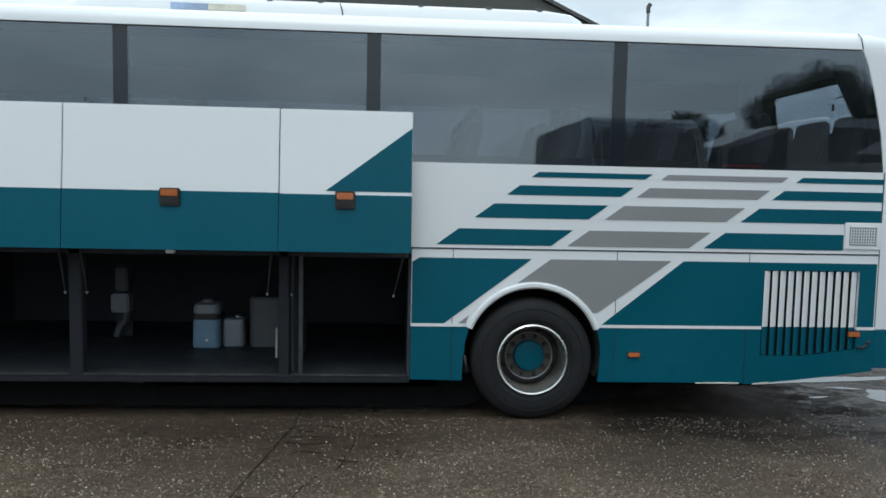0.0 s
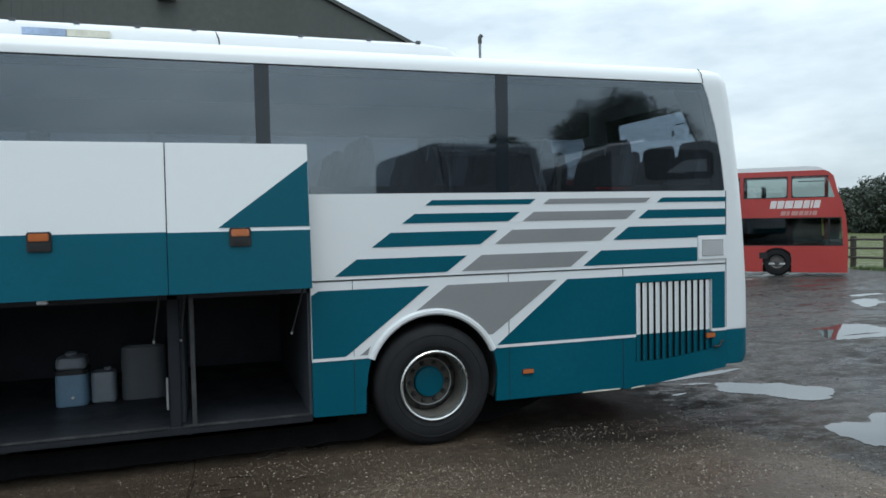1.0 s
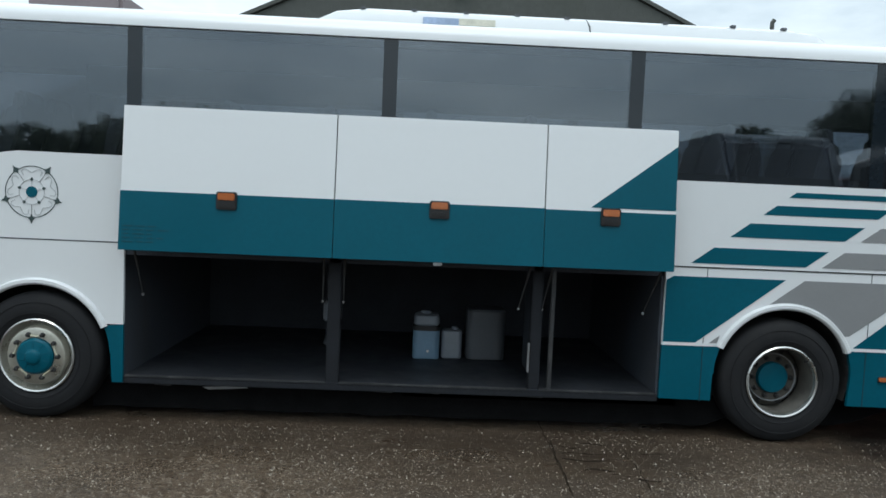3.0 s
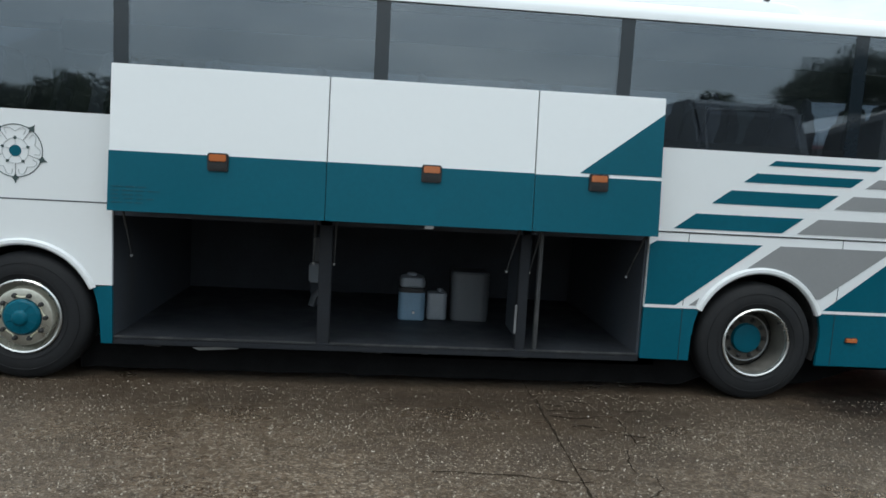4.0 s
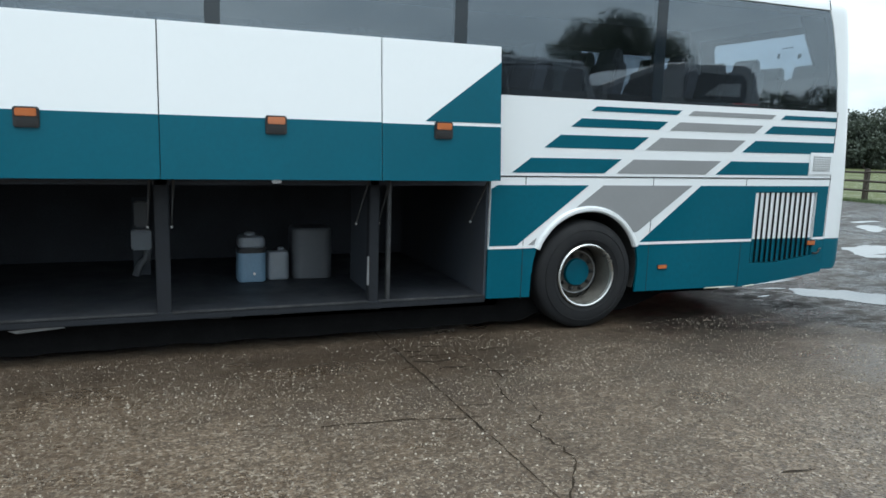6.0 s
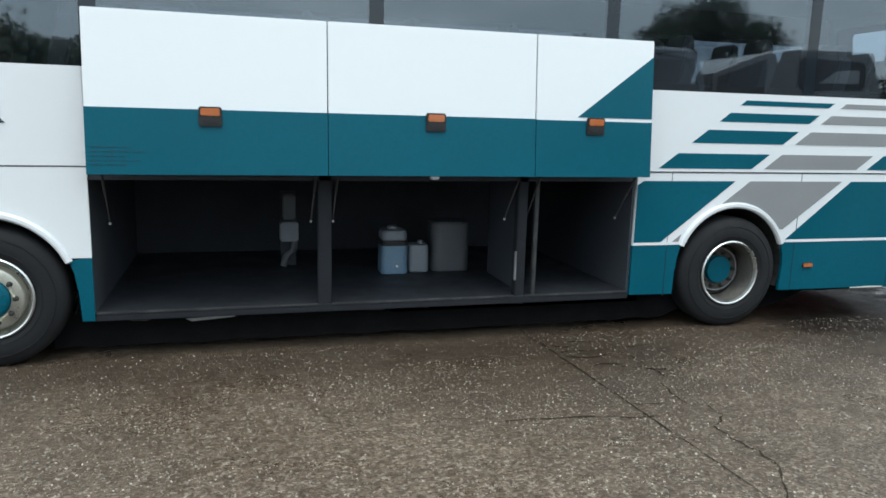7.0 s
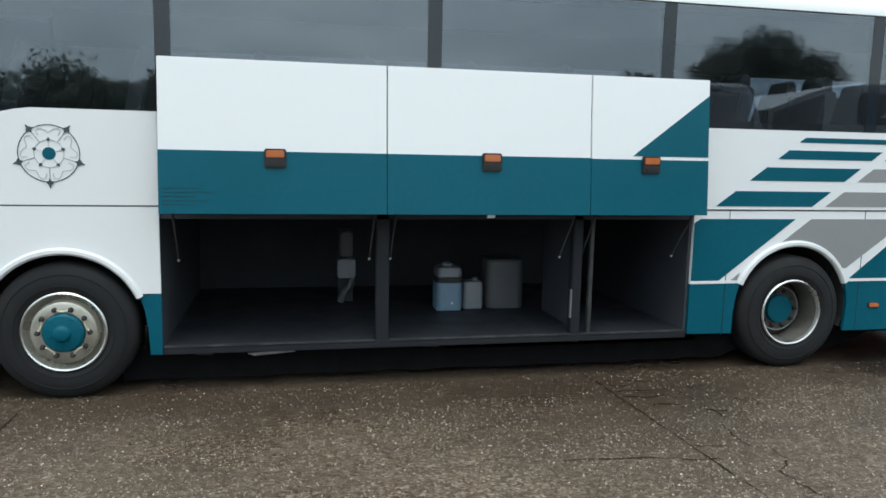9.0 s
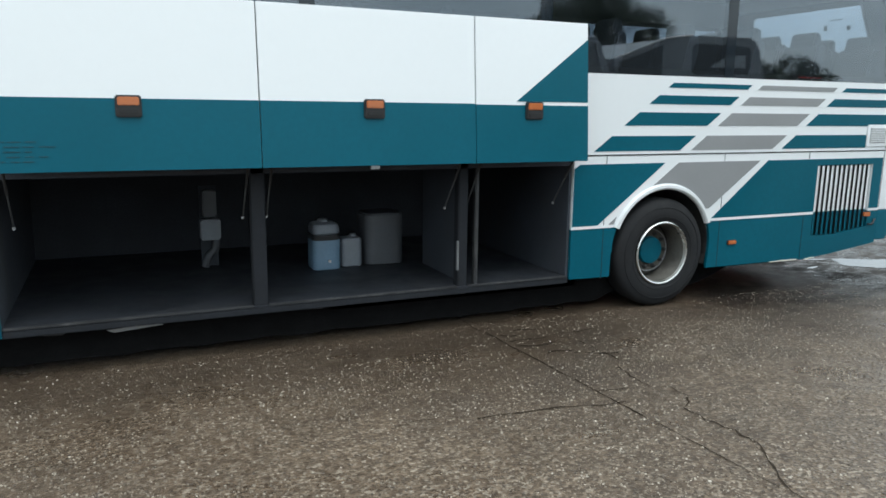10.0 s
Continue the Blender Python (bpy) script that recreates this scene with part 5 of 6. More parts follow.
def rounded(x0, x1, y0, y1, z0, z1, r, shoulder):
    """An upright container with rounded corners and a rounded shoulder."""
    bm = bmesh.new()
    rings = []
    for z, inset in ((z0, shoulder * 0.5), (z0 + shoulder * 0.5, 0.0), (z1 - shoulder, 0.0), (z1 - shoulder * 0.3, shoulder * 0.25), (z1, shoulder)):
        ring = []
        for cx, cy, a0 in ((x1 - r, y1 - r, 0), (x0 + r, y1 - r, 90), (x0 + r, y0 + r, 180), (x1 - r, y0 + r, 270)):
            for k in range(7):
                a = radians(a0 + 15 * k)
                ring.append(bm.verts.new((cx + (r - inset) * math.cos(a), cy + (r - inset) * math.sin(a), z)))
        rings.append(ring)
    for a, b in zip(rings, rings[1:]):
        for k in range(len(a)):
            bm.faces.new((a[k], a[(k + 1) % len(a)], b[(k + 1) % len(a)], b[k]))
    bm.faces.new(rings[0])
    bm.faces.new(rings[-1])
    return bm


def jug(x, y, w, d, h, material, label, cap):
    ob = thing("plastic_container", label, "container", group="containers in the luggage bay")
    part("body", rounded(x - w / 2, x + w / 2, y - d / 2, y + d / 2, 0.012, 0.012 + h, 0.045, 0.03), material, ob, smooth=True)
    part("cap", lathe([(0.03, 0.0), (0.03, 0.025), (0.026, 0.029)], 0, 0, seg=20), cap, ob).matrix_basis = pose(x + w * 0.15, y, 0.010 + h, 90, 0, 0)
    return ob


cool = thing("water_drum", "blue and white plastic water drum with a black band", "drum")
part("body", rounded(-1.850, -1.592, 6.92, 7.18, 0.012, 0.300, 0.06, 0.02), COOLBOX, cool, "pale blue lower body", smooth=True)
part("band", rounded(-1.854, -1.588, 6.916, 7.184, 0.286, 0.328, 0.06, 0.006), BLACK, cool, "black band")
part("lid", rounded(-1.845, -1.597, 6.925, 7.175, 0.322, 0.440, 0.06, 0.05), MILKY, cool, "white top", smooth=True)
part("spout", lathe([(0.05, 0.0), (0.05, 0.025), (0.035, 0.035)], 0, 0, seg=20), MILKY, cool).matrix_basis = pose(-1.73, 7.05, 0.433, 90, 0, 0)
part("tap", tube([(-1.705, 6.925, 0.095), (-1.705, 6.900, 0.095)], 0.012, sides=12), LETTER, cool, "white tap")
jug(-1.475, 7.06, 0.20, 0.18, 0.275, MILKY, "small milky white plastic canister on the bay floor", MILKY)
crate = thing("storage_box", "tall grey plastic box in the luggage bay", "box")
part("body", rounded(-1.335, -0.955, 6.98, 7.36, 0.012, 0.485, 0.09, 0.015), PALEGREY, crate, smooth=True)
part("lid", rounded(-1.32, -0.97, 6.995, 7.345, 0.483, 0.496, 0.08, 0.006), PALEGREY, crate)
unit = thing("fire_extinguisher_bracket", "white wall unit with a hanging pipe in the bay", "bracket")
part("pipe", boxed(-2.73, -2.61, 7.40, 7.50, 0.48, 0.72), PALEGREY, unit, bevel=0.015)
part("casing", boxed(-2.76, -2.585, 7.36, 7.50, 0.27, 0.46), MILKY, unit, bevel=0.015)
part("elbow", tube([(-2.62, 7.43, 0.28), (-2.63, 7.43, 0.18), (-2.70, 7.43, 0.12), (-2.73, 7.43, 0.02)], 0.035), PALEGREY, unit, smooth=True)
part("stand", boxed(-2.75, -2.60, 7.50, 7.53, 0.012, 0.75), BAY, unit)

# ---- distance ----


# shed behind the coach
def make_shed():
    shed = thing("shed", "tall weathered grey corrugated shed with a gable roof", "shed")
    ax, az, y0, y1, half, pitch = -0.74, 7.17, 15.0, 34.0, 9.5, 0.460
    gz = ground_z(15) - 0.3
    right = 7.3
    ez, er = az - half * pitch, az - right * pitch
    part("gable_wall", plate([(ax - half, gz), (ax + right, gz), (ax + right, er), (ax, az), (ax - half, ez)], y0, y0 + 0.2), CLADDING, shed)
    part("back_wall", plate([(ax - half, gz), (ax + right, gz), (ax + right, er), (ax, az), (ax - half, ez)], y1, y1 + 0.2), CLADDING, shed)
    for s, wide, low in ((-1, half, ez), (1, right, er)):
        xs = sorted((ax + s * wide, ax + s * (wide - 0.2)))
        part("side_wall", boxed(xs[0], xs[1], y0 + 0.2, y1, gz, low), CLADDING, shed)
        e = ax + s * (wide + 0.35)
        ze = az - (wide + 0.35) * pitch
        part("roof", plate([(ax, az + 0.02), (ax, az + 0.10), (e, ze + 0.10), (e, ze + 0.02)], y0 - 0.06, y1 + 0.3), CLADDING, shed)
    # pale panels added here to brighten what shows through the coach windows
    part("pale_backing", boxed(-6.0, 0.1, y0 - 0.10, y0 - 0.03, gz, 4.3), PALESHEET, shed, "pale panel added to brighten the view through the coach")
    part("pale_backing", boxed(0.15, 3.9, y0 - 0.14, y0 - 0.07, gz, 4.3), PALESHEET, shed, "pale panel added to brighten the view through the coach")
    bm = bmesh.new()
    for i in range(100):
        x = ax - half + 0.05 + i * (half + right - 0.1) / 100
        top = az - abs(x - ax) * pitch - 0.08
        box(bm, x, x + 0.07, y0 - 0.006, y0, gz, top)
    tagged(part("cladding_rib", bm, CLADDING, shed), kind="stuff")


make_shed()
wl = thing("wall_lamp", "small grey bulkhead lamp on the shed gable", "lamp")
part("body", boxed(-1.34, -1.0, 14.80, 14.98, 5.75, 5.90), ALU, wl, bevel=0.02)
part("bracket", boxed(-1.22, -1.12, 14.88, 15.0, 5.88, 5.96), ALU, wl)
pole = thing("lamp_post", "thin grey pole with a small bent head", "lamp post")
part("pole", tube([(5.17, 15.0, ground_z(15)), (5.17, 15.0, 5.35)], 0.03), ALU, pole, smooth=True)
part("head", tube([(5.17, 15.0, 5.30), (5.17, 15.0, 5.42), (5.21, 15.0, 5.48)], 0.045), CLADDING, pole, smooth=True)


# red double-decker
def make_decker():
    bus = thing("double_decker_bus", "faded red double-decker bus with a white roof", "bus")
    L, W = 10.4, 2.5
    m = Matrix.Translation((21.13, 20.37, ground_z(20.5) - 0.01)) @ Matrix.Rotation(radians(-43.5), 4, "Z")
    bus.matrix_world = m
    # local: x runs from the tail (-L) to the nose (0), the near flank at y = 0
    def p(name, bm, mat, parent=bus, label="", **k):
        return part(name, bm, mat, parent, label, **k)
    p("lower_panel", arch_panel(-2.30, 0.45, 0.58, -5.0, 0.0, 0.13, 1.10, 0, 0.05), RED)
    p("lower_panel", arch_panel(-7.90, 0.45, 0.58, -L, -5.0, 0.13, 1.10, 0, 0.05), RED)
    p("mid_panel", plate([(-L, 2.13), (-0.06, 2.13), (-0.20, 2.74), (-0.26, 2.85), (-L, 2.85)], 0, 0.05), RED)
    p("top_panel", plate([(-L, 3.64), (-0.48, 3.64), (-0.60, 3.76), (-0.75, 3.83), (-L, 3.83)], 0, 0.05), RED)
    p("front_corner", plate([(-0.42, 2.85), (-0.27, 2.85), (-0.46, 3.64), (-0.66, 3.64)], 0, 0.05), RED)
    p("front_corner", plate([(-0.14, 1.10), (0.02, 1.10), (-0.06, 2.13), (-0.20, 2.13)], 0, 0.05), RED)
    for x in (-1.88, -3.5, -5.1, -6.7, -8.3, -9.9):
        p("window_post", boxed(x - 0.06, x + 0.06, 0, 0.05, 2.85, 3.64), RED)
    p("upper_glass", plate([(-L, 2.85), (-0.40, 2.85), (-0.64, 3.64), (-L, 3.64)], 0.02, 0.03), DECKGLASS, label="upper deck windows").visible_shadow = False
    p("lower_glass", plate([(-L, 1.10), (-1.75, 1.10), (-1.75, 2.13), (-L, 2.13)], 0.02, 0.03), DARKGLASS, label="dark lower deck window band").visible_shadow = False
    p("driver_glass", plate([(-1.74, 1.10), (-0.12, 1.10), (-0.18, 2.13), (-1.74, 2.13)], 0.02, 0.03), DECKGLASS, label="clear window beside the driver").visible_shadow = False
    p("cab_partition", boxed(-1.85, -1.78, 0.1, W - 0.1, 0.5, 2.1), RACK)
    p("dashboard", boxed(-0.75, -0.15, 0.1, W - 0.2, 0.5, 1.25), RACK, bevel=0.05)
    p("far_lower_glass", boxed(-L, -0.15, W - 0.03, W - 0.02, 1.10, 2.13), DARKGLASS).visible_shadow = False
    p("window_post", boxed(-0.62, -0.57, -0.005, 0.04, 1.12, 2.12), BLACK)
    edges = [-0.60, -1.88, -3.5, -5.1, -6.7]
    for xa, xb in zip(edges, edges[1:]):
        q0, q1 = xb + 0.06, xa - (0.06 if xa < -1 else 0.02)
        for zz in (2.85, 3.61):
            p("window_rubber", boxed(q0, q1, -0.004, 0.018, zz, zz + 0.03), BLACK)
        for xx in (q0, q1 - 0.03):
            p("window_rubber", boxed(xx, xx + 0.03, -0.004, 0.018, 2.88, 3.61), BLACK)
        for xx, sx in ((q0 + 0.03, 1), (q1 - 0.03, -1)):
            for zz, sz in ((2.88, 1), (3.61, -1)):
                p("window_corner", plate([(xx, zz), (xx + sx * 0.11, zz), (xx + sx * 0.03, zz + sz * 0.03), (xx, zz + sz * 0.11)], -0.003, 0.017), BLACK)
    p("waist_rubber", boxed(-L, -0.14, -0.004, 0.018, 1.10, 1.13), BLACK)
    p("waist_rubber", boxed(-L, -0.20, -0.004, 0.018, 2.10, 2.13), BLACK)
    for x in (-1.0, -4.3):
        p("opening_light", boxed(x - 0.6, x + 0.25, 0.0, 0.018, 3.42, 3.45), BLACK)
    p("roof", plate([(-L, 3.83), (-0.74, 3.83), (-0.90, 3.94), (-1.3, 3.99), (-L, 3.99)], 0.03, W - 0.06), WHITE, label="pale roof", bevel=0.0)
    p("roof_hatch", boxed(-2.6, -1.9, 0.7, 1.7, 3.99, 4.03), LETTER)
    p("far_panel", plate([(-L, 0.28), (0.0, 0.28), (-0.05, 1.1), (-L, 1.1)], W - 0.05, W), RED)
    p("far_panel", plate([(-L, 2.13), (-0.06, 2.13), (-0.26, 2.85), (-L, 2.85)], W - 0.05, W), RED)
    p("far_panel", plate([(-L, 3.64), (-0.48, 3.64), (-0.7, 3.83), (-L, 3.83)], W - 0.05, W), RED)
    for x in (-0.6, -1.88, -3.5, -5.1, -6.7, -8.3, -9.9):
        p("window_post", boxed(x - 0.06, x + 0.06, W - 0.05, W, 1.1, 3.64), RED)
    p("upper_deck", boxed(-L, -0.3, 0.05, W - 0.05, 2.23, 2.29), TRIM)
    p("lower_deck", boxed(-L, -0.05, 0.05, W - 0.05, 0.40, 0.46), TRIM)
    p("nose_panel", plate([(-0.08, 0.3), (0.0, 0.3), (0.02, 1.1), (-0.06, 1.1)], 0.05, W - 0.05), RED)
    p("nose_band", plate([(-0.14, 2.13), (-0.06, 2.13), (-0.26, 2.85), (-0.34, 2.85)], 0.05, W - 0.05), RED)
    p("tail_panel", boxed(-L, -L + 0.06, 0.05, W - 0.05, 0.28, 3.83), RED)
    p("windscreen", plate([(-0.05, 1.1), (0.0, 1.1), (-0.08, 2.13), (-0.12, 2.13)], 0.06, W - 0.06), CLEARER).visible_shadow = False
    p("upper_windscreen", plate([(-0.30, 2.85), (-0.27, 2.85), (-0.47, 3.64), (-0.50, 3.64)], 0.06, W - 0.06), CLEARER).visible_shadow = False
    for x in (-2.30, -7.9):
        tyre = p("wheel", lathe([(0.28, 0.06), (0.31, 0.02), (0.45, 0.03), (0.50, 0.08), (0.50, 0.30), (0.28, 0.33)], x, 0.49, closed=True, seg=32), TYRE, smooth=True)
        part("wheel_disc", lathe([(0.285, 0.10), (0.22, 0.12), (0.02, 0.125)], x, 0.49, seg=24), GAP, tyre)
        part("hub", lathe([(0.25, 0.07), (0.23, 0.05), (0.15, 0.09), (0.10, 0.09), (0.09, 0.03), (0.02, 0.02)], x, 0.49, seg=24), HUBGREY, tyre, "dull metal wheel trim", smooth=True)
        p("wheel_well", boxed(x - 0.85, x + 0.85, 0.34, 0.4, 0.10, 1.08), GAP)
        p("far_wheel", lathe([(0.05, W - 0.35), (0.47, W - 0.30), (0.47, W - 0.05), (0.05, W - 0.04)], x, 0.49, seg=24), TYRE)
    p("handrail", tube([(-0.78, 0.25, 1.45), (-0.80, 0.25, 2.10)], 0.035), YELLOW, label="yellow handrail")
    p("sign_mark", boxed(-2.9, -2.62, -0.006, 0.0, 0.62, 0.85), BLACK)
    # the operator's name as plain slanted bars
    x = -2.55
    for w in (0.20, 0.22, 0.27, 0.27, 0.20, 0.07, 0.20):
        p("lettering_bar", plate([(x, 2.47), (x + w, 2.47), (x + w + 0.06, 2.75), (x + 0.06, 2.75)], -0.006, 0.002), LETTER, label="pale lettering bar")
        x += w + 0.035
    x = -2.18
    for w in (0.16, 0.10, 0.0, 0.22, 0.14, 0.14, 0.07, 0.14):
        if w:
            p("lettering_bar", plate([(x, 2.21), (x + w, 2.21), (x + w + 0.03, 2.37), (x + 0.03, 2.37)], -0.006, 0.002), FADED, label="faded lettering bar")
        x += w + 0.03
    for i in range(5):
        for y in (0.5, 1.9):
            s = boxed(-1.9 - i * 0.85, -1.45 - i * 0.85, y - 0.4, y + 0.4, 2.63, 2.75)
            box(s, -1.98 - i * 0.85, -1.88 - i * 0.85, y - 0.4, y + 0.4, 2.63, 3.28)
            p("upper_seat", s, SEAT)


make_decker()


# post and rail fence beyond the yard
def make_fence():
    a, b = Vector((27.86, 29.63)), Vector((22.86, 11.93))
    n = 8
    for i in range(n):
        p0, p1 = a.lerp(b, i / n), a.lerp(b, (i + 1) / n)
        bay = thing("fence_section", "dark timber post-and-rail fence section", "fence", group="fence along the yard")
        z0, z1 = ground_z(p0.y), ground_z(p1.y)
        part("post", boxed(p0.x - 0.09, p0.x + 0.09, p0.y - 0.09, p0.y + 0.09, z0 - 0.1, z0 + 1.38), TIMBER, bay, bevel=0.01)
        for h in (0.44, 0.84, 1.24):
            part("rail", tube([(p0.x - 0.06, p0.y, z0 + h), (p1.x - 0.06, p1.y, z1 + h + rng.uniform(-0.03, 0.03))], 0.05, sides=6), TIMBER, bay)


make_fence()


# rough grass along the edge of the tarmac
def make_tufts():
    r = np.random.RandomState(21)
    verts, faces = [], []
    for i in range(5200):
        y = r.uniform(7.0, 24.0)
        x = (17.55 + 0.28 * y) / 0.96 + abs(r.normal()) * 0.55 - 0.25
        h, a = r.uniform(0.08, 0.30) * (0.5 + 0.5 * math.sin(1.7 * y + 2.0 * math.sin(y)) ** 2), r.uniform(0, 6.28)
        z, k = ground_z(y), len(verts)
        dx, dy = 0.012 * math.cos(a), 0.012 * math.sin(a)
        verts += [(x - dx, y - dy, z - 0.01), (x + dx, y + dy, z - 0.01), (x + r.normal() * 0.06, y + r.normal() * 0.06, z + h)]
        faces.append((k, k + 1, k + 2))
    me = bpy.data.meshes.new("grass_tufts")
    me.from_pydata(verts, [], faces)
    me.materials.append(LEAF2)
    return tagged(new("grass_tufts", me), "rough green grass along the tarmac edge", "grass", "", "stuff")


make_tufts()


# trees
def crown_mesh(name, blobs, leaves, size, seed, material):
    r = np.random.RandomState(seed)
    verts, faces = [], []
    vol = np.array([b[3] ** 2 for b in blobs])
    vol = vol / vol.sum()
    which = r.choice(len(blobs), leaves, p=vol)
    for w in which:
        bx, by, bz, br = blobs[w]
        d = r.normal(size=3)
        d /= np.linalg.norm(d)
        rad = br * (0.55 + 0.5 * r.rand()) * (1 + 0.25 * math.sin(5 * d[0] + 3 * d[2] + w))
        c = np.array((bx, by, bz)) + d * rad * np.array((1, 1, 0.85))
        u = r.normal(size=3)
        u /= np.linalg.norm(u)
        v = np.cross(u, r.normal(size=3))
        v /= np.linalg.norm(v)
        s = size * (0.6 + 0.8 * r.rand())
        k = len(verts)
        verts += [tuple(c + u * s), tuple(c + v * s * 0.55), tuple(c - u * s), tuple(c - v * s * 0.55)]
        faces.append((k, k + 1, k + 2, k + 3))
    me = bpy.data.meshes.new(name)
    me.from_pydata(verts, [], faces)
    me.materials.append(material)
    return me


def tree(x, y, height, spread, seed, leaves, size, label, material=LEAF, trunk=0.3, low=0.25, fall=0.50):
    r = random.Random(seed)
    z0 = ground_z(y)
    ob = thing("tree", label, "tree")
    blobs = []
    limbs = tube([(x, y, z0 - 0.1), (x + 0.1, y, z0 + height * 0.3), (x, y + 0.1, z0 + height * 0.75)], [trunk * spread * 0.12, trunk * spread * 0.09, 0.03])
    n = 16
    for i in range(n):
        a = 2 * math.pi * (i * 0.381966)
        f = (i + 0.5) / n
        h = low + (0.90 - low) * f
        rad = spread * (0.62 - fall * abs(f - 0.42) ** 1.2) * r.uniform(0.65, 1.15)
        bx, by, bz = x + rad * math.cos(a), y + rad * math.sin(a), z0 + height * h
        br = spread * r.uniform(0.24, 0.40)
        bz = min(bz, z0 + height - br * 0.8)
        blobs.append((bx, by, bz, br))
        tube([(x, y, z0 + height * h * 0.6), ((x + bx) / 2, (y + by) / 2, z0 + height * h * 0.85), (bx, by, bz)], [0.05 * spread * trunk, 0.03 * spread * trunk, 0.01], limbs, 5)
    part("trunk", limbs, BARK, ob)
    crown = new("crown", crown_mesh("crown", blobs, leaves, size, seed, material))
    crown.parent = ob
    return ob


# wood at the far side of the field
rt = random.Random(11)
for i in range(22):
    az = radians(rt.uniform(44.5, 62) if i > 6 else 45.6 + i * 0.95)
    d = rt.uniform(105, 135)
    tree(-0.9 + d * math.sin(az), d * math.cos(az), rt.uniform(4.4, 7.6) * (0.62 if i < 2 else 1), rt.uniform(3.2, 5.0), 100 + i, 9000, 0.17, "broad dark green tree at the edge of the field", FARLEAF, low=0.08)
tree(24.9 + 12, 24.0 + 4, 3.0, 1.6, 300, 1500, 0.16, "low green bush behind the fence", LEAF2, low=0.1)
# behind the walker, mirrored in the coach glass
tree(22.2, -24.5, 8.15, 5.1, 401, 110000, 0.066, "large dark tree across the yard", LEAF, low=0.15, fall=0.18)
tree(15.5, -26.0, 6.2, 2.6, 402, 12000, 0.105, "smaller dark tree across the yard", LEAF, low=0.15)
for i in range(15):
    tree(-36 + i * 2.2, -20 - rt.uniform(0, 3), rt.uniform(4.0, 4.7), rt.uniform(2.2, 2.8), 500 + i, 15000, 0.075, "overgrown dark hedgerow tree", HEDGE, low=0.05, fall=0.30)
tree(-12.2, -21.0, 5.5, 1.5, 521, 420, 0.11, "thin straggling tree above the hedgerow", HEDGE, low=0.70, fall=0.1)


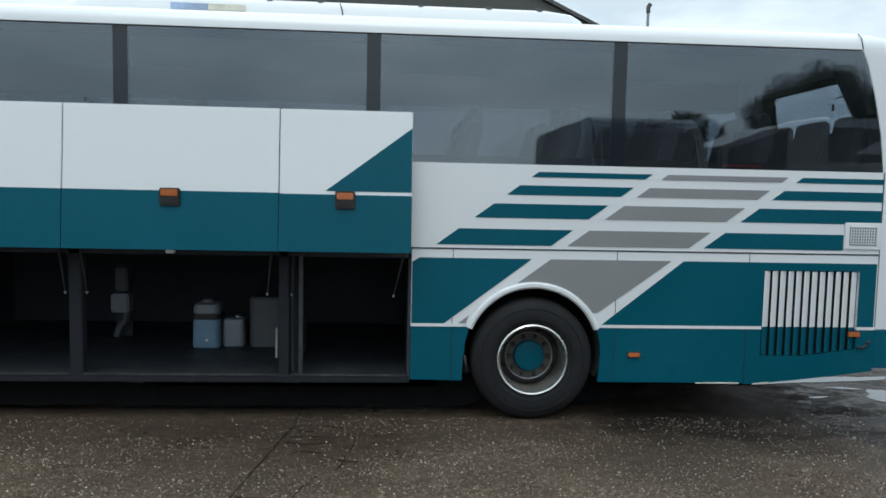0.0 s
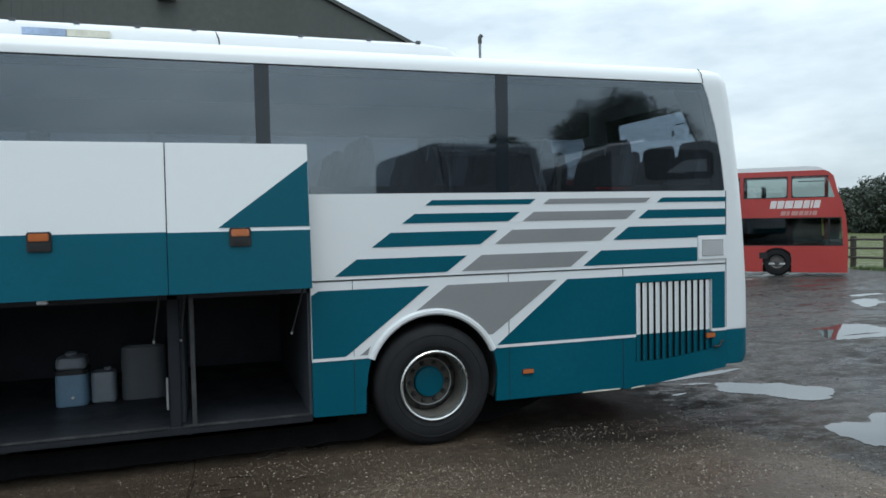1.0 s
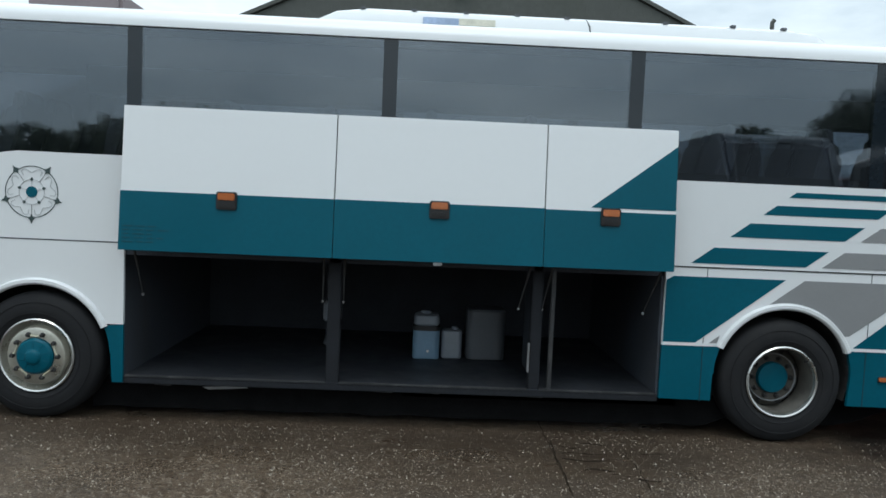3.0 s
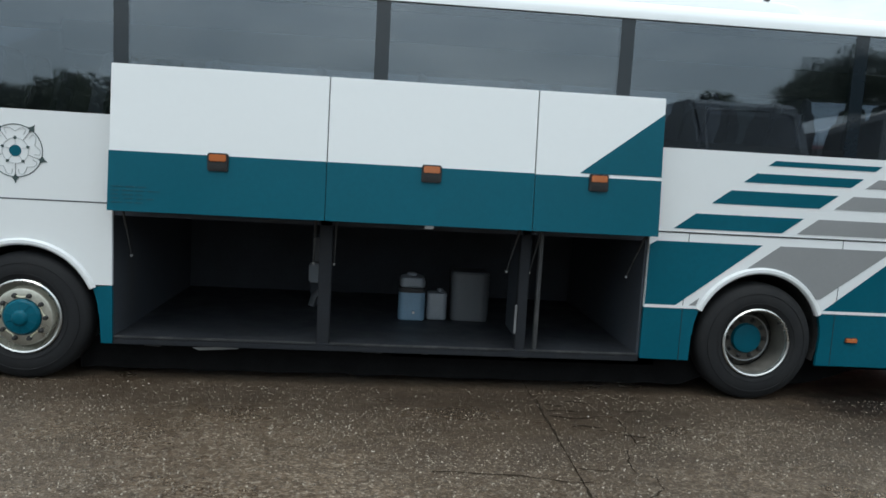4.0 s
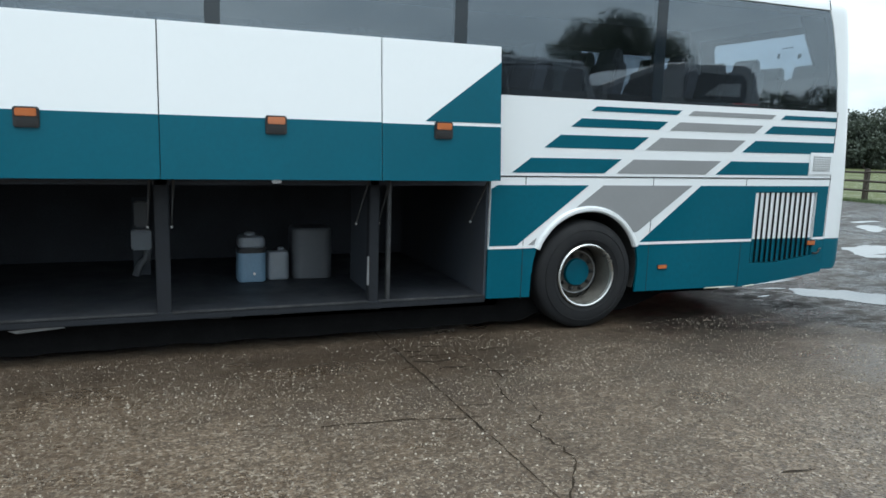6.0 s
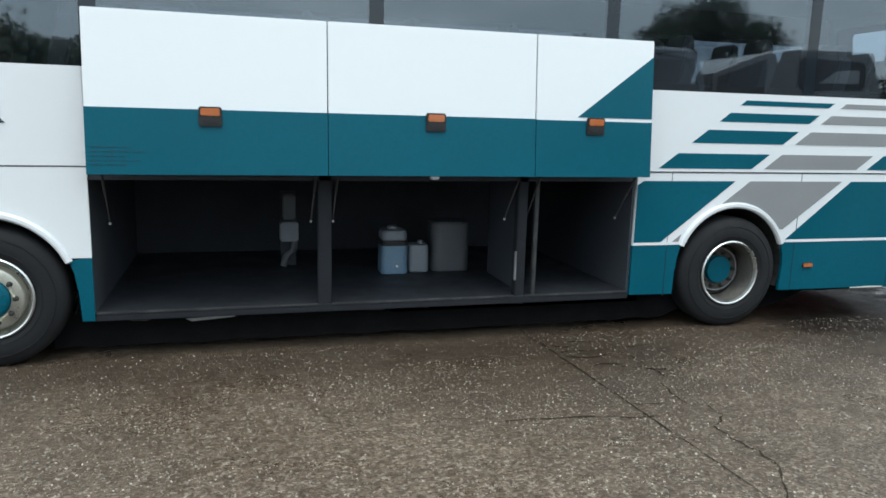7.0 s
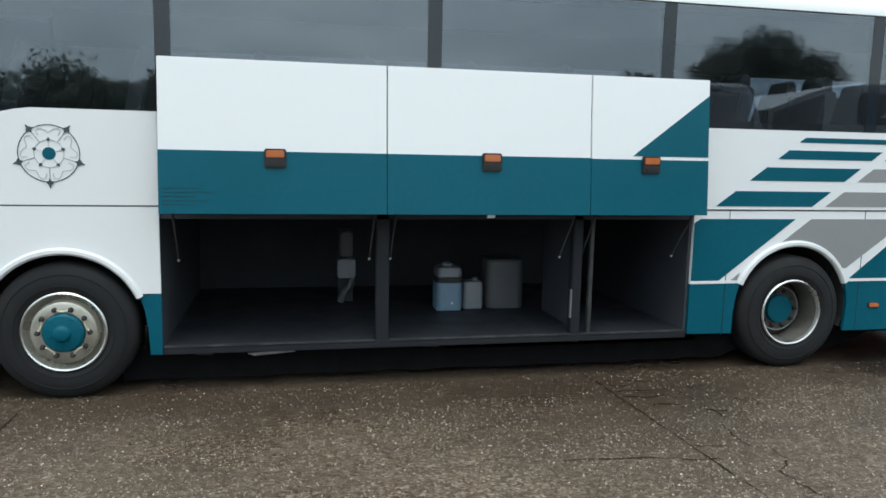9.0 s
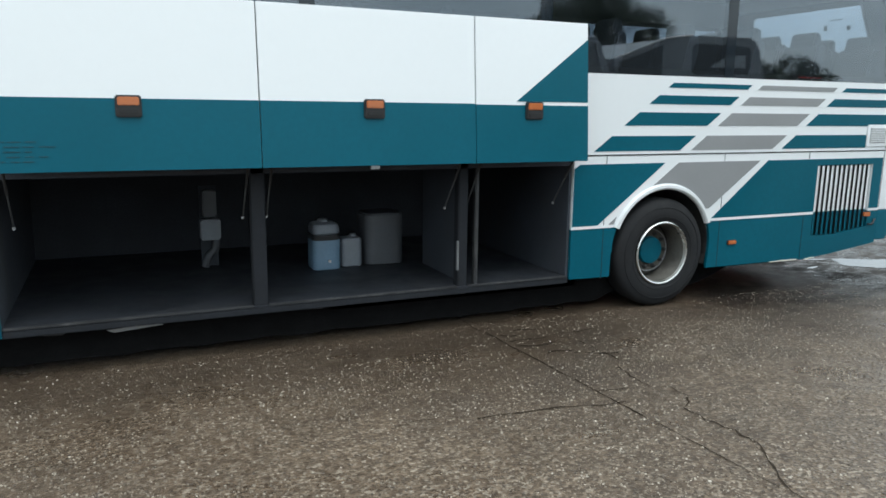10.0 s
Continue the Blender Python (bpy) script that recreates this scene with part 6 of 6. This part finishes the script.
def parked_van(x0, x1, y0, y1, top):
    v = thing("parked_van", "tall dark grey parked van facing across the yard", "van")
    z = ground_z(-5)
    side = [(y0, z + 0.35), (y1, z + 0.35), (y1 + 0.02, z + 1.15), (y1 - 0.75, z + 1.45), (y1 - 1.35, top - 0.12), (y1 - 1.6, top), (y0 + 0.1, top), (y0, top - 0.12)]
    bm = bmesh.new()
    ring0 = [bm.verts.new((x0, y, h)) for y, h in side]
    ring1 = [bm.verts.new((x1, y, h)) for y, h in side]
    bm.faces.new(ring0)
    bm.faces.new(ring1[::-1])
    for i in range(len(side)):
        bm.faces.new((ring0[i], ring1[i], ring1[(i + 1) % len(side)], ring0[(i + 1) % len(side)]))
    part("body", bm, NAVY, v, bevel=0.09, smooth=True)
    screen = bmesh.new()
    c = [screen.verts.new(p) for p in ((x0 + 0.2, y1 - 0.78, z + 1.52), (x1 - 0.2, y1 - 0.78, z + 1.52), (x1 - 0.25, y1 - 1.26, top - 0.28), (x0 + 0.25, y1 - 1.26, top - 0.28))]
    screen.faces.new(c)
    solid(part("windscreen", screen, SHEET, v, "pale reflecting windscreen"), 0.01)
    edge = [(x0 + 0.14, y1 - 0.70, z + 1.47), (x0 + 0.19, y1 - 1.28, top - 0.22), ((x0 + x1) / 2, y1 - 1.36, top - 0.15), (x1 - 0.19, y1 - 1.28, top - 0.22), (x1 - 0.14, y1 - 0.70, z + 1.47)]
    part("windscreen_trim", tube(edge, 0.018), SILVER, v, "pale trim round the windscreen", smooth=True)
    for cx in (x0 + 0.15, x1 - 0.15):
        for cy in (y0 + 1.2, y1 - 0.9):
            m = part("wheel", lathe([(0.05, -0.12), (0.36, -0.10), (0.36, 0.10), (0.05, 0.12)], 0, 0, seg=24), TYRE, v)
            m.matrix_basis = pose(cx, cy, z + 0.36, 0, 0, 90)


parked_van(3.54, 5.65, -6.5, 0.0, 2.99)


def side_van():
    v = thing("silver_van", "silver grey van parked side-on behind the walker", "van")
    z = ground_z(-2.5)
    line = [(6.12, z + 0.35), (6.12, 2.50), (7.40, 2.97), (8.20, 3.08), (10.0, 3.12), (10.22, 2.95), (10.5, 2.2), (10.5, z + 0.35)]
    part("body", plate(line, -3.8, -1.6), SILVER, v, bevel=0.06, smooth=True)
    part("roof_rail", tube([(6.14, -1.57, 2.52), (7.40, -1.57, 2.98), (8.2, -1.58, 3.08)], 0.025), LETTER, v, "pale roof rail")
    part("door_window", plate([(6.22, 1.55), (7.42, 1.55), (7.42, 2.85), (6.30, 2.46)], -1.60, -1.585), SHEET, v, "dark front door window")
    pane = [(8.24, 2.34), (8.34, 2.26), (9.86, 2.30), (9.96, 2.40), (9.94, 2.82), (9.82, 2.90), (8.34, 2.92), (8.22, 2.82)]
    part("side_window", plate(pane, -1.60, -1.585), SHEET, v, "dark rounded side window")
    # pale patch laid on the pane for the light seen through it
    part("see_through_patch", plate([(8.75, 2.42), (9.78, 2.44), (9.76, 2.72), (9.2, 2.68)], -1.586, -1.58), PALESHEET, v, "pale patch for the bright view through the van window")
    part("bumper", boxed(6.0, 6.14, -3.7, -1.7, z + 0.35, z + 0.75), BLACK, v, bevel=0.03)
    for cx in (7.1, 9.6):
        part("wheel", lathe([(0.05, -1.62), (0.20, -1.60), (0.34, -1.58), (0.36, -1.64), (0.36, -1.84), (0.05, -1.85)], cx, z + 0.36, seg=28), TYRE, v, smooth=True)


side_van()
for x, y, h in ((31.0, -21.0, 4.3), (35.5, -22.0, 4.9)):
    tree(x, y, h, 2.6, int(600 + x), 7000, 0.10, "low dark bush across the yard", LEAF, low=0.08)
